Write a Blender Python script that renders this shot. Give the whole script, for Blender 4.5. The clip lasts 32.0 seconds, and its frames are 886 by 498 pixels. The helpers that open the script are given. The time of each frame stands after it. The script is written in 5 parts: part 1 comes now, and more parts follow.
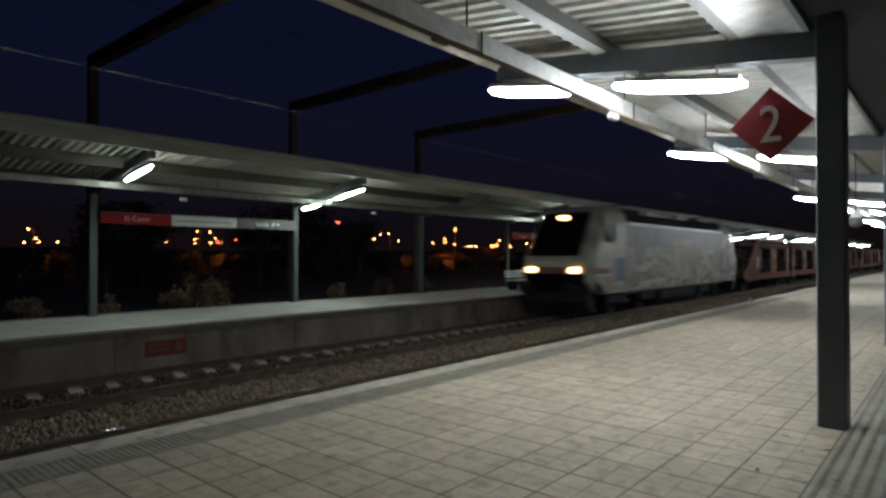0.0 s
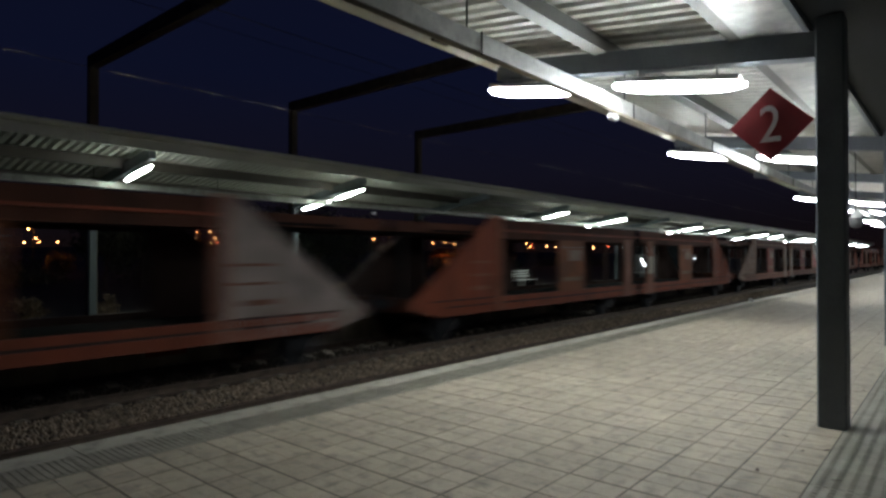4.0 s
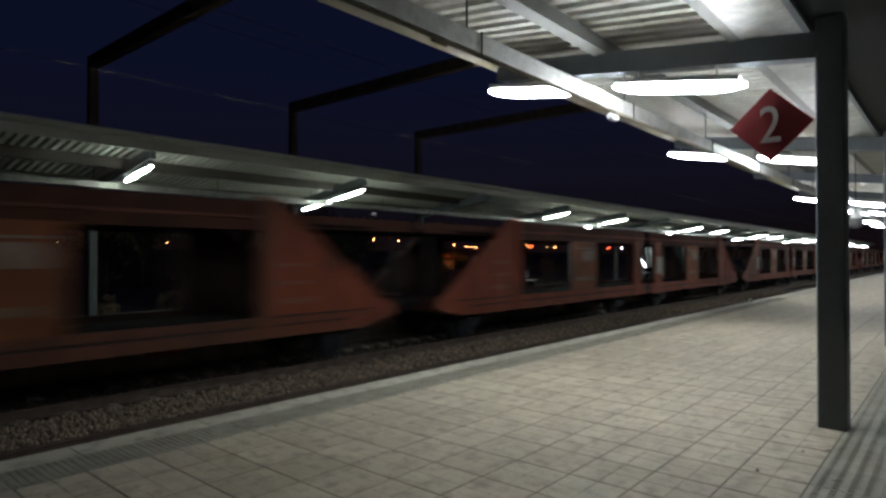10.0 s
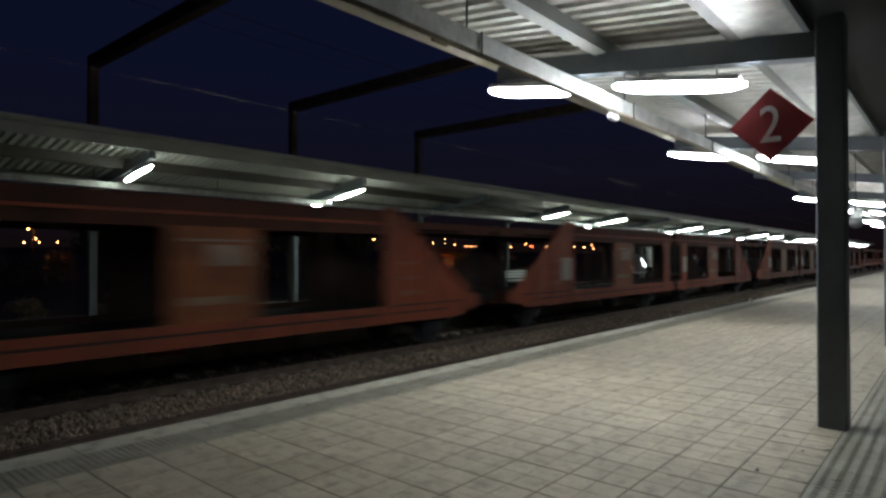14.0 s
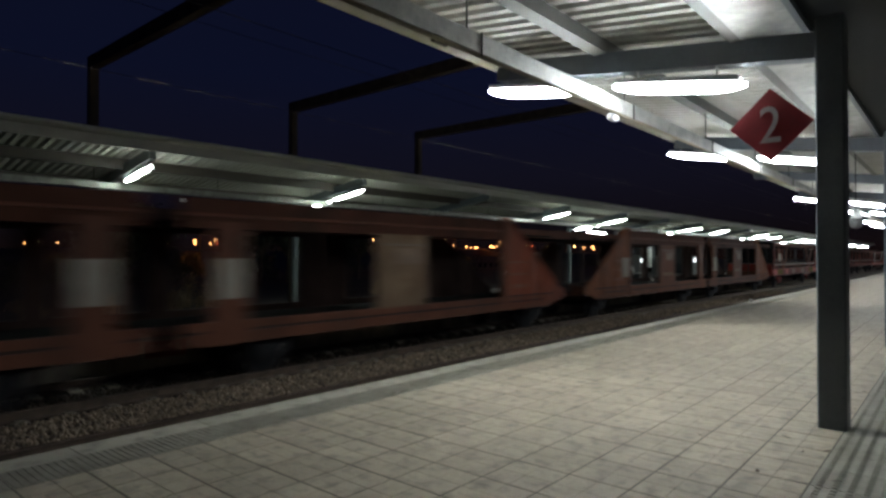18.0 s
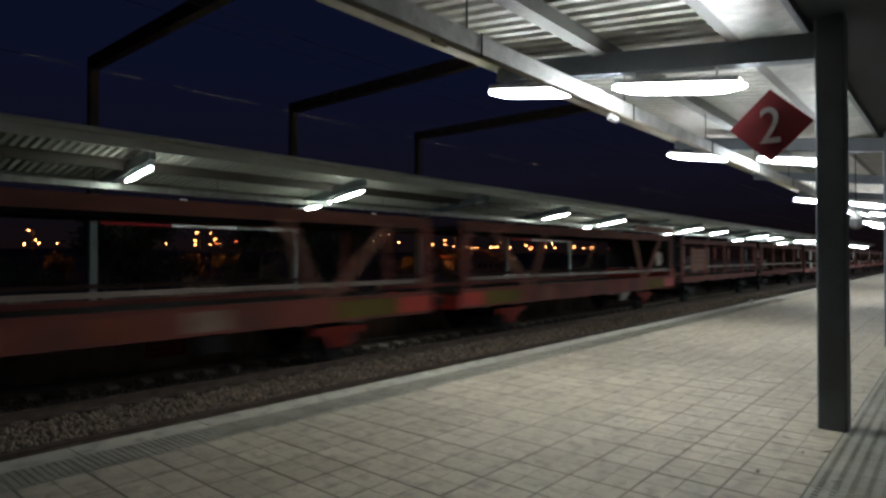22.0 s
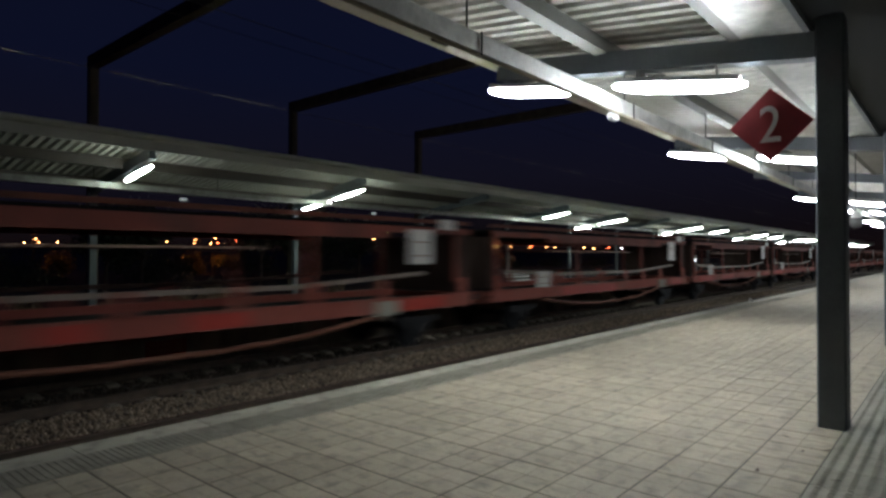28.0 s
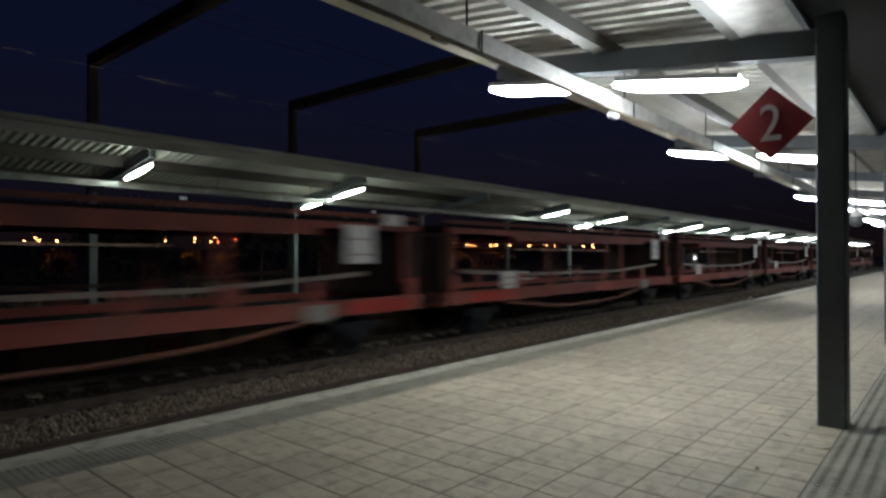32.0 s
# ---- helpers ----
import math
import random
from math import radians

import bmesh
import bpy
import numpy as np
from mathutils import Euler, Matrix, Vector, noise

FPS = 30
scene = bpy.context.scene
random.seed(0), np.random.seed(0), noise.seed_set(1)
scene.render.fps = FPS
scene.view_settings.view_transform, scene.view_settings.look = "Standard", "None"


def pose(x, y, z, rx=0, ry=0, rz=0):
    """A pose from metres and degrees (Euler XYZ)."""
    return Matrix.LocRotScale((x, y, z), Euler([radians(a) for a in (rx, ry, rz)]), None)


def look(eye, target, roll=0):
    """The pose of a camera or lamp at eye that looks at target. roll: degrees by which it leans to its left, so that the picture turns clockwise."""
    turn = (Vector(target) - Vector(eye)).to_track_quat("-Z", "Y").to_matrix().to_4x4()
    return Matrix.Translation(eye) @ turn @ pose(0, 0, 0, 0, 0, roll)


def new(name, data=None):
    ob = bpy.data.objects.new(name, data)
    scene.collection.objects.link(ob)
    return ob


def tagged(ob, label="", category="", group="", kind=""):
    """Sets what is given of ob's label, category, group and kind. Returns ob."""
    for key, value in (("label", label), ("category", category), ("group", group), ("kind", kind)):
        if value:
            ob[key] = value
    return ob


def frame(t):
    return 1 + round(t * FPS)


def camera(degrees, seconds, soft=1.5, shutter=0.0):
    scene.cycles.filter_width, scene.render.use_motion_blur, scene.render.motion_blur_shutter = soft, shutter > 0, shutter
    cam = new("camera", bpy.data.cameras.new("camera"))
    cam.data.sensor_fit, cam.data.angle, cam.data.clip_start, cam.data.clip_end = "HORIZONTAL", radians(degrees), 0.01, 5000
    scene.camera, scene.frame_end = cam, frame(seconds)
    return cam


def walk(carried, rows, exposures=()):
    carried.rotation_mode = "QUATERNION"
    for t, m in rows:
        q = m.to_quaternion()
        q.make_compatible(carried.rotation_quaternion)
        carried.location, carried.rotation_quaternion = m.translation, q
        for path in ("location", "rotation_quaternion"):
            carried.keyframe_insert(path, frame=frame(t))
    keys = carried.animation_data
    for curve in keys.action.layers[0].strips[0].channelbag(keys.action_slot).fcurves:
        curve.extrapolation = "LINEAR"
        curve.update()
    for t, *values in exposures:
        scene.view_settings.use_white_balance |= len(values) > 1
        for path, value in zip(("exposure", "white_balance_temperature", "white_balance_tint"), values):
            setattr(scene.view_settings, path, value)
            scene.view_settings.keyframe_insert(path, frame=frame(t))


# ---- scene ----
cam = camera(72.72, 32.0, soft=2.8, shutter=1.25)
EYE = Vector((0.0, 0.0, 1.445))
AIM = EYE + Vector((math.cos(radians(40.67)), math.sin(radians(40.67)), math.tan(radians(0.636))))
# the camera rests on a stand and trembles by thousandths of a radian
TREMBLE = [(0, 0), (0.5, 0), (1, 1.3), (2.5, 1.5), (3, 0.6), (5.5, 0), (9, 0), (10, 1), (11, 1.6), (12, 2.8), (13, 1.8), (14, 0.4), (14.5, 0), (17, 0),
           (18, 1.4), (20, 1.8), (21, 2.3), (23, 2.2), (25, 1.4), (27.5, 0.5), (29, 1.0), (30, 1.4), (30.5, 0), (31, -1), (31.5, -1.8), (32, -1.9)]
walk(cam, [(t, look(EYE, AIM + Vector((0, 0, k / 1065)))) for t, k in TREMBLE])

# ---- world and light ----
world = bpy.data.worlds.new("night_sky")
scene.world = world
world.use_nodes = True
wn, wl = world.node_tree.nodes, world.node_tree.links
w_co = wn.new("ShaderNodeTexCoord")
w_sep = wn.new("ShaderNodeSeparateXYZ")
w_ramp = wn.new("ShaderNodeValToRGB")
w_ramp.color_ramp.elements[0].position = 0.0
w_ramp.color_ramp.elements[0].color = (0.0046, 0.0025, 0.0024, 1)
w_ramp.color_ramp.elements[1].position = 0.28
w_ramp.color_ramp.elements[1].color = (0.0029, 0.0040, 0.0135, 1)
for at_z, tone in ((0.05, (0.0036, 0.0028, 0.0044, 1)), (0.13, (0.0042, 0.0040, 0.0090, 1))):
    w_ramp.color_ramp.elements.new(at_z).color = tone
wl.new(w_co.outputs["Generated"], w_sep.inputs[0])
wl.new(w_sep.outputs["Z"], w_ramp.inputs[0])
wl.new(w_ramp.outputs[0], wn["Background"].inputs[0])
wn["Background"].inputs[1].default_value = 1.2
TUBE = 104.0        # glow of the platform luminaires
STREET = 36.0       # glow of the street lamps

# ---- plan, in metres ----
EDGE_N, EDGE_F = 5.13, 12.55      # platform edges
RAIL = -0.69                      # rail top under the platforms
AX_N, AX_F = 7.06, 10.80          # track axes
GAUGE = 0.867                     # half the distance of the rail centres
FRAMES_N = [6.04 + 6.0 * i for i in range(-2, 24)]
FRAMES_F = [5.46 + 5.80 * i for i in range(-3, 24)]
POST_F = 15.78


# ---- materials ----
def mat(name, color, rough=0.6, metal=0.0, var=0.18, scale=6.0, bump=0.15, grain=60.0, emit=0.0, island=0.0, streak=None, dirt=None, spec=0.5, dash=0.0, world=False):
    m = bpy.data.materials.new(name)
    m.use_nodes = True
    n, l = m.node_tree.nodes, m.node_tree.links
    b = n["Principled BSDF"]
    b.inputs["Metallic"].default_value = metal
    b.inputs["Specular IOR Level"].default_value = spec
    if world:
        co = n.new("ShaderNodeNewGeometry").outputs["Position"]
    else:
        co = n.new("ShaderNodeTexCoord").outputs["Object"]
    mp = n.new("ShaderNodeMapping")
    if streak:
        mp.inputs["Scale"].default_value = streak
    l.new(co, mp.inputs[0])
    big = n.new("ShaderNodeTexNoise")
    big.inputs["Scale"].default_value, big.inputs["Detail"].default_value = scale, 5
    fine = n.new("ShaderNodeTexNoise")
    fine.inputs["Scale"].default_value, fine.inputs["Detail"].default_value = grain, 3
    l.new(mp.outputs[0], big.inputs[0])
    l.new(co, fine.inputs[0])
    mix = n.new("ShaderNodeMix")
    mix.data_type = "RGBA"
    mix.inputs["A"].default_value = (*[c * (1 - var) for c in color], 1)
    mix.inputs["B"].default_value = (*[min(1, c * (1 + var)) for c in color], 1)
    ramp = n.new("ShaderNodeMapRange")
    ramp.inputs[1].default_value, ramp.inputs[2].default_value = 0.32, 0.68
    l.new(big.outputs["Fac"], ramp.inputs[0])
    l.new(ramp.outputs[0], mix.inputs["Factor"])
    out = mix.outputs["Result"]
    g = n.new("ShaderNodeMix")
    g.data_type, g.blend_type = "RGBA", "MULTIPLY"
    g.inputs["Factor"].default_value = 0.35
    l.new(out, g.inputs["A"])
    gr = n.new("ShaderNodeMapRange")
    gr.inputs[1].default_value, gr.inputs[2].default_value, gr.inputs[3].default_value = 0.25, 0.7, 0.45
    l.new(fine.outputs["Fac"], gr.inputs[0])
    l.new(gr.outputs[0], g.inputs["B"])
    out = g.outputs["Result"]
    if dirt:
        d = n.new("ShaderNodeMix")
        d.data_type = "RGBA"
        dn = n.new("ShaderNodeTexNoise")
        dn.inputs["Scale"].default_value, dn.inputs["Detail"].default_value = dirt[3], 8
        l.new(mp.outputs[0], dn.inputs[0])
        dr = n.new("ShaderNodeMapRange")
        dr.inputs[1].default_value, dr.inputs[2].default_value = 0.5, 0.72
        l.new(dn.outputs["Fac"], dr.inputs[0])
        l.new(dr.outputs[0], d.inputs["Factor"])
        l.new(out, d.inputs["A"])
        d.inputs["B"].default_value = (*dirt[:3], 1)
        out = d.outputs["Result"]
    if dash:
        # short pressed grooves in each slab, worn unevenly
        sep = n.new("ShaderNodeSeparateXYZ")
        l.new(co, sep.inputs[0])
        fac = None
        for axis, first, width in (("X", 3.59, 0.045), ("Y", 1.98, 0.27)):
            q = None
            for op, value in (("SUBTRACT", first), ("DIVIDE", 0.207), ("FRACT", 0), ("SUBTRACT", 0.5), ("ABSOLUTE", 0), ("LESS_THAN", width)):
                s = n.new("ShaderNodeMath")
                s.operation, s.inputs[1].default_value = op, value
                l.new(sep.outputs[axis] if q is None else q, s.inputs[0])
                q = s.outputs[0]
            if fac is None:
                fac = q
            else:
                s = n.new("ShaderNodeMath")
                s.operation = "MULTIPLY"
                l.new(fac, s.inputs[0])
                l.new(q, s.inputs[1])
                fac = s.outputs[0]
        wear = n.new("ShaderNodeTexNoise")
        wear.inputs["Scale"].default_value = 4.5
        l.new(co, wear.inputs[0])
        wr = n.new("ShaderNodeMapRange")
        wr.inputs[1].default_value, wr.inputs[2].default_value, wr.inputs[4].default_value = 0.42, 0.62, dash
        l.new(wear.outputs["Fac"], wr.inputs[0])
        s = n.new("ShaderNodeMath")
        s.operation = "MULTIPLY"
        l.new(fac, s.inputs[0])
        l.new(wr.outputs[0], s.inputs[1])
        dx = n.new("ShaderNodeMix")
        dx.data_type = "RGBA"
        l.new(s.outputs[0], dx.inputs["Factor"])
        l.new(out, dx.inputs["A"])
        dx.inputs["B"].default_value = (0.09, 0.085, 0.07, 1)
        out = dx.outputs["Result"]
    if island:
        h = n.new("ShaderNodeHueSaturation")
        src = n.new("ShaderNodeObjectInfo") if island < 0 else n.new("ShaderNodeNewGeometry")
        ir = n.new("ShaderNodeMapRange")
        ir.inputs[3].default_value, ir.inputs[4].default_value = 1 - abs(island), 1 + abs(island)
        l.new(src.outputs["Random" if island < 0 else "Random Per Island"], ir.inputs[0])
        l.new(ir.outputs[0], h.inputs["Value"])
        l.new(out, h.inputs["Color"])
        out = h.outputs[0]
    l.new(out, b.inputs["Base Color"])
    rr = n.new("ShaderNodeMapRange")
    rr.inputs[3].default_value, rr.inputs[4].default_value = max(0.03, rough - 0.12), min(1, rough + 0.12)
    l.new(big.outputs["Fac"], rr.inputs[0])
    l.new(rr.outputs[0], b.inputs["Roughness"])
    if bump:
        bp = n.new("ShaderNodeBump")
        bp.inputs["Strength"].default_value, bp.inputs["Distance"].default_value = bump, 0.01
        l.new(fine.outputs["Fac"], bp.inputs["Height"])
        l.new(bp.outputs[0], b.inputs["Normal"])
    if emit:
        b.inputs["Emission Color"].default_value = (*color, 1)
        b.inputs["Emission Strength"].default_value = emit
    return m


M_TILE = mat("concrete_slab", (0.405, 0.348, 0.256), 0.76, dash=0.35, var=0.12, scale=3.2, grain=45, island=-0.08, dirt=(0.225, 0.202, 0.158, 8.0), world=True)
M_TILE2 = mat("concrete_slab_far", (0.405, 0.348, 0.256), 0.76, dash=0.35, var=0.12, scale=3.2, grain=45, island=0.08, dirt=(0.225, 0.202, 0.158, 8.0), world=True)
M_BED = mat("mortar_bed", (0.115, 0.105, 0.085), 0.9, var=0.4, scale=3, world=True)
M_EDGE = mat("edge_stone", (0.415, 0.385, 0.305), 0.72, var=0.15, scale=2, grain=60, island=-0.08, dirt=(0.2, 0.185, 0.15, 6), world=True)
M_TACT = mat("tactile_slab", (0.30, 0.28, 0.222), 0.75, var=0.14, scale=3, grain=60, island=-0.08, dirt=(0.2, 0.185, 0.15, 7), world=True)
M_CONC = mat("platform_wall_concrete", (0.20, 0.175, 0.145), 0.85, var=0.3, scale=1.5, bump=0.4, grain=35, streak=(1, 1, 0.35), dirt=(0.085, 0.07, 0.055, 1.4), world=True)
M_FPAVE = mat("far_paving", (0.40, 0.395, 0.36), 0.75, var=0.1, scale=1.2, grain=60, island=-0.07, world=True)
M_FPAVE2 = mat("far_paving_slabs", (0.40, 0.395, 0.36), 0.75, var=0.1, scale=1.2, grain=60, island=0.07, world=True)
M_BALLAST = mat("ballast_stone", (0.235, 0.18, 0.125), 0.9, var=0.3, scale=5, bump=0.5, grain=40, island=0.55)
M_OILY = mat("oily_ballast", (0.06, 0.044, 0.032), 0.85, var=0.3, scale=5, bump=0.5, grain=40, island=0.4)
M_BALBED = mat("ballast_bed", (0.07, 0.058, 0.047), 0.95, var=0.35, scale=9, bump=1.0, grain=25)
M_SLEEP = mat("sleeper_concrete", (0.26, 0.22, 0.17), 0.85, var=0.2, scale=4, bump=0.3, dirt=(0.13, 0.105, 0.08, 5))
M_RAILT = mat("polished_rail", (0.66, 0.65, 0.66), 0.17, 1.0, var=0.1, scale=0.8, streak=(0.25, 1, 1), bump=0.0)
M_RUST = mat("rusty_rail", (0.10, 0.072, 0.052), 0.8, 0.2, var=0.3, bump=0.3)
M_STEEL = mat("grey_blue_paint", (0.128, 0.146, 0.168), 0.5, 0.0, var=0.1, scale=3, bump=0.04, dirt=(0.12, 0.132, 0.145, 2))
# dark tone stands in for missing lamp light under the rear wing
M_WING = mat("unlit_roof_tone", (0.055, 0.060, 0.066), 0.7, 0.0, var=0.15, scale=2, bump=0.03, streak=(0.4, 3, 3), spec=0.2)
M_FPOST = mat("far_post_paint", (0.075, 0.088, 0.094), 0.45, 0.0, var=0.12, scale=3, bump=0.04)
M_SHEET = mat("white_roof_sheet", (0.54, 0.53, 0.48), 0.5, 0.0, var=0.08, scale=1.2, bump=0.03, streak=(0.4, 3, 3), dirt=(0.40, 0.38, 0.33, 1.5))
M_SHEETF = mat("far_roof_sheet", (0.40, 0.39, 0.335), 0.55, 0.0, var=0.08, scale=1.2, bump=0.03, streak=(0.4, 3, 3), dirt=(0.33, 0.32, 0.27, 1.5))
M_RAFTER = mat("grey_purlin_paint", (0.17, 0.17, 0.155), 0.55, var=0.1, scale=2, bump=0.03, streak=(0.4, 2, 2))
M_GALV = mat("galvanised", (0.44, 0.44, 0.42), 0.5, 0.5, var=0.18, scale=5, bump=0.05, dirt=(0.3, 0.3, 0.29, 6))
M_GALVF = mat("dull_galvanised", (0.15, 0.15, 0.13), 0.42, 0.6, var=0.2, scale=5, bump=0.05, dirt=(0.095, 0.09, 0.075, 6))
M_FASC = mat("beige_fascia", (0.34, 0.31, 0.255), 0.5, 0.1, var=0.1, scale=2, bump=0.03, streak=(0.5, 2, 2))
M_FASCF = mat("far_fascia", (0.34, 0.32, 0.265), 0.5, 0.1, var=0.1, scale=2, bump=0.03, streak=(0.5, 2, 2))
M_TUBE = mat("lit_diffuser", (0.89, 0.96, 1.0), 0.4, emit=TUBE, var=0, bump=0)
M_TUBEF = mat("lit_diffuser_far", (0.86, 1.0, 0.93), 0.4, emit=TUBE * 0.86, var=0, bump=0)
M_LAMPBODY = mat("lamp_housing", (0.5, 0.5, 0.5), 0.5, 0.1, bump=0.02)
M_RED = mat("sign_red", (0.22, 0.010, 0.013), 0.6, var=0.06, bump=0.01, spec=0.15)
M_RED2 = mat("diamond_red", (0.25, 0.022, 0.028), 0.45, var=0.06, bump=0.01)
M_WHITE = mat("sign_white", (0.62, 0.62, 0.60), 0.6, var=0.06, bump=0.01, spec=0.2)
M_GREYS = mat("sign_grey", (0.12, 0.12, 0.12), 0.6, var=0.04, bump=0.01, spec=0.2)
M_LETTER = mat("letter_grey", (0.5, 0.5, 0.5), 0.5, var=0.03, bump=0.0)
M_DARK = mat("dark_metal", (0.020, 0.020, 0.022), 0.75, 0.0, var=0.3, scale=5, bump=0.1, spec=0.15)
M_CAT = mat("catenary_steel", (0.065, 0.05, 0.036), 0.85, 0.0, var=0.25, scale=4, bump=0.1, spec=0.15)
M_WIRE = mat("copper_wire", (0.36, 0.33, 0.31), 0.08, 1.0, bump=0)
M_OXIDE = mat("oxidised_wire", (0.025, 0.022, 0.02), 0.8, 0.0, bump=0, spec=0.1)
M_SOIL = mat("dry_soil", (0.035, 0.03, 0.022), 0.95, var=0.35, scale=0.5, bump=0.6, grain=8)
M_LEAF = mat("dark_leaves", (0.055, 0.065, 0.03), 0.7, var=0.3, scale=2, bump=0, island=0.4)
M_DRY = mat("dry_brush", (0.24, 0.17, 0.10), 0.85, var=0.3, scale=3, bump=0, island=0.4)
M_BARK = mat("bark", (0.10, 0.075, 0.055), 0.9, var=0.3, scale=9, bump=0.6)
M_SODIUM = mat("sodium_lamp", (1.0, 0.36, 0.11), 0.4, emit=STREET, var=0, bump=0)
M_REDLAMP = mat("red_lamp", (1.0, 0.09, 0.03), 0.4, emit=STREET * 0.8, var=0, bump=0)
M_COOL = mat("white_lamp", (0.85, 0.92, 1.0), 0.4, emit=STREET * 2.5, var=0, bump=0)
M_WALLB = mat("house_render", (0.40, 0.34, 0.26), 0.9, var=0.2, scale=0.6, bump=0.2)
M_ROOFB = mat("house_roof", (0.16, 0.08, 0.05), 0.9, var=0.2, scale=1.5)
M_SCREEN = mat("dusty_windscreen", (0.016, 0.016, 0.016), 0.42, 0.0, var=0.15, bump=0, spec=0.07)
M_GLASS = mat("dark_glass", (0.012, 0.013, 0.015), 0.15, 0.0, var=0.1, bump=0, spec=0.2)
# rolling stock
M_LWHITE = mat("loco_white", (0.345, 0.322, 0.26), 0.42, var=0.18, scale=1.1, bump=0.03, streak=(0.5, 1, 1.2), dirt=(0.16, 0.135, 0.092, 1.0))
M_LDIRT = mat("loco_mottled", (0.36, 0.345, 0.29), 0.5, var=0.5, scale=1.3, bump=0.03, streak=(0.7, 1, 1.6), dirt=(0.10, 0.095, 0.07, 0.8))


def sprayed(name):
    """Beige paint covered with faded spray lettering and grime."""
    m = mat(name, (0.3, 0.28, 0.23), 0.5, bump=0.03)
    n, l = m.node_tree.nodes, m.node_tree.links
    co = n.new("ShaderNodeTexCoord")
    mp = n.new("ShaderNodeMapping")
    mp.inputs["Scale"].default_value = (0.55, 1, 0.9)
    l.new(co.outputs["Object"], mp.inputs[0])
    tex = n.new("ShaderNodeTexNoise")
    tex.inputs["Scale"].default_value, tex.inputs["Detail"].default_value, tex.inputs["Distortion"].default_value = 0.9, 4.0, 0.5
    l.new(mp.outputs[0], tex.inputs[0])
    ramp = n.new("ShaderNodeValToRGB")
    e = ramp.color_ramp.elements
    e[0].position, e[0].color = 0.30, (0.136, 0.107, 0.064, 1)
    e[1].position, e[1].color = 0.80, (0.150, 0.118, 0.071, 1)
    for p, c in ((0.41, (0.25, 0.222, 0.155)), (0.455, (0.055, 0.052, 0.045)), (0.50, (0.36, 0.335, 0.265)), (0.56, (0.26, 0.232, 0.165)), (0.60, (0.065, 0.060, 0.048)), (0.645, (0.40, 0.375, 0.30)), (0.70, (0.21, 0.178, 0.115))):
        e.new(p).color = (*c, 1)
    l.new(tex.outputs["Fac"], ramp.inputs[0])
    l.new(ramp.outputs[0], n["Principled BSDF"].inputs["Base Color"])
    return m


M_SPRAY = sprayed("loco_sprayed_side")
M_LYELLOW = mat("loco_yellow", (0.26, 0.17, 0.03), 0.5, var=0.25, bump=0.02)
M_LGREY = mat("loco_grey", (0.060, 0.061, 0.054), 0.42, var=0.18, scale=1.5, bump=0.03, streak=(0.6, 1, 2), dirt=(0.10, 0.097, 0.08, 1.1), spec=0.4)
M_LSTRIPE = mat("loco_stripe", (0.62, 0.61, 0.57), 0.4, var=0.08, bump=0.02)
M_LBLUE = mat("loco_blue", (0.035, 0.075, 0.15), 0.45, var=0.2, bump=0.02)
M_LMAROON = mat("loco_maroon", (0.13, 0.025, 0.035), 0.45, var=0.1, bump=0.02)
M_TOPLIGHT = mat("top_light", (1.0, 0.45, 0.2), 0.3, emit=11.0, var=0, bump=0)
M_HEAD = mat("headlight", (1.0, 0.52, 0.24), 0.3, emit=12.0, var=0, bump=0)
M_ORANGE = mat("wagon_orange", (0.200, 0.046, 0.020), 0.7, var=0.25, scale=1.2, bump=0.05, dirt=(0.095, 0.031, 0.014, 1.3), streak=(1, 1, 0.5), spec=0.25)
M_OPALE = mat("wagon_faded", (0.21, 0.088, 0.055), 0.7, var=0.25, scale=1.2, bump=0.05, dirt=(0.09, 0.042, 0.025, 1.2), streak=(1, 1, 0.5), spec=0.25)
M_OBROWN = mat("wagon_brown", (0.125, 0.044, 0.023), 0.7, var=0.28, scale=1.2, bump=0.05, dirt=(0.06, 0.028, 0.016, 1.3), streak=(1, 1, 0.5), spec=0.25)
M_VRED = mat("wagon_rust_red", (0.175, 0.044, 0.03), 0.7, var=0.25, scale=1.3, bump=0.05, dirt=(0.075, 0.032, 0.024, 1.2), spec=0.25)
M_DRED = mat("wagon_red", (0.30, 0.076, 0.055), 0.7, var=0.25, scale=1.1, bump=0.05, dirt=(0.20, 0.085, 0.065, 1.1), spec=0.25)
M_BRIGHT = mat("fresh_red", (0.42, 0.03, 0.015), 0.5, var=0.12, scale=2, bump=0.03)
M_OLIVE = mat("olive_yellow", (0.136, 0.105, 0.025), 0.8, var=0.2, scale=2, bump=0.03, spec=0.12)
M_PLATE = mat("white_board", (0.36, 0.335, 0.28), 0.7, var=0.15, scale=3, bump=0.02, dirt=(0.22, 0.19, 0.15, 3), spec=0.15)
M_BOARD = mat("white_enamel_board", (0.58, 0.56, 0.52), 0.5, var=0.12, scale=3, bump=0.02, dirt=(0.38, 0.35, 0.31, 3), spec=0.3)
M_GREYP = mat("wagon_greyed_paint", (0.25, 0.175, 0.13), 0.7, var=0.3, scale=1.3, bump=0.05, dirt=(0.115, 0.06, 0.04, 1.5), spec=0.25)
M_BEIGE = mat("wagon_beige_paint", (0.185, 0.125, 0.078), 0.75, var=0.3, scale=1.5, bump=0.04, dirt=(0.12, 0.07, 0.04, 1.8), spec=0.2)
M_LINK = mat("pale_rail", (0.19, 0.15, 0.12), 0.45, 0.3, var=0.15, bump=0.03)
M_PANEL = mat("wagon_ochre", (0.19, 0.060, 0.019), 0.7, var=0.28, scale=1.4, bump=0.05, dirt=(0.10, 0.036, 0.015, 1.6), spec=0.25)
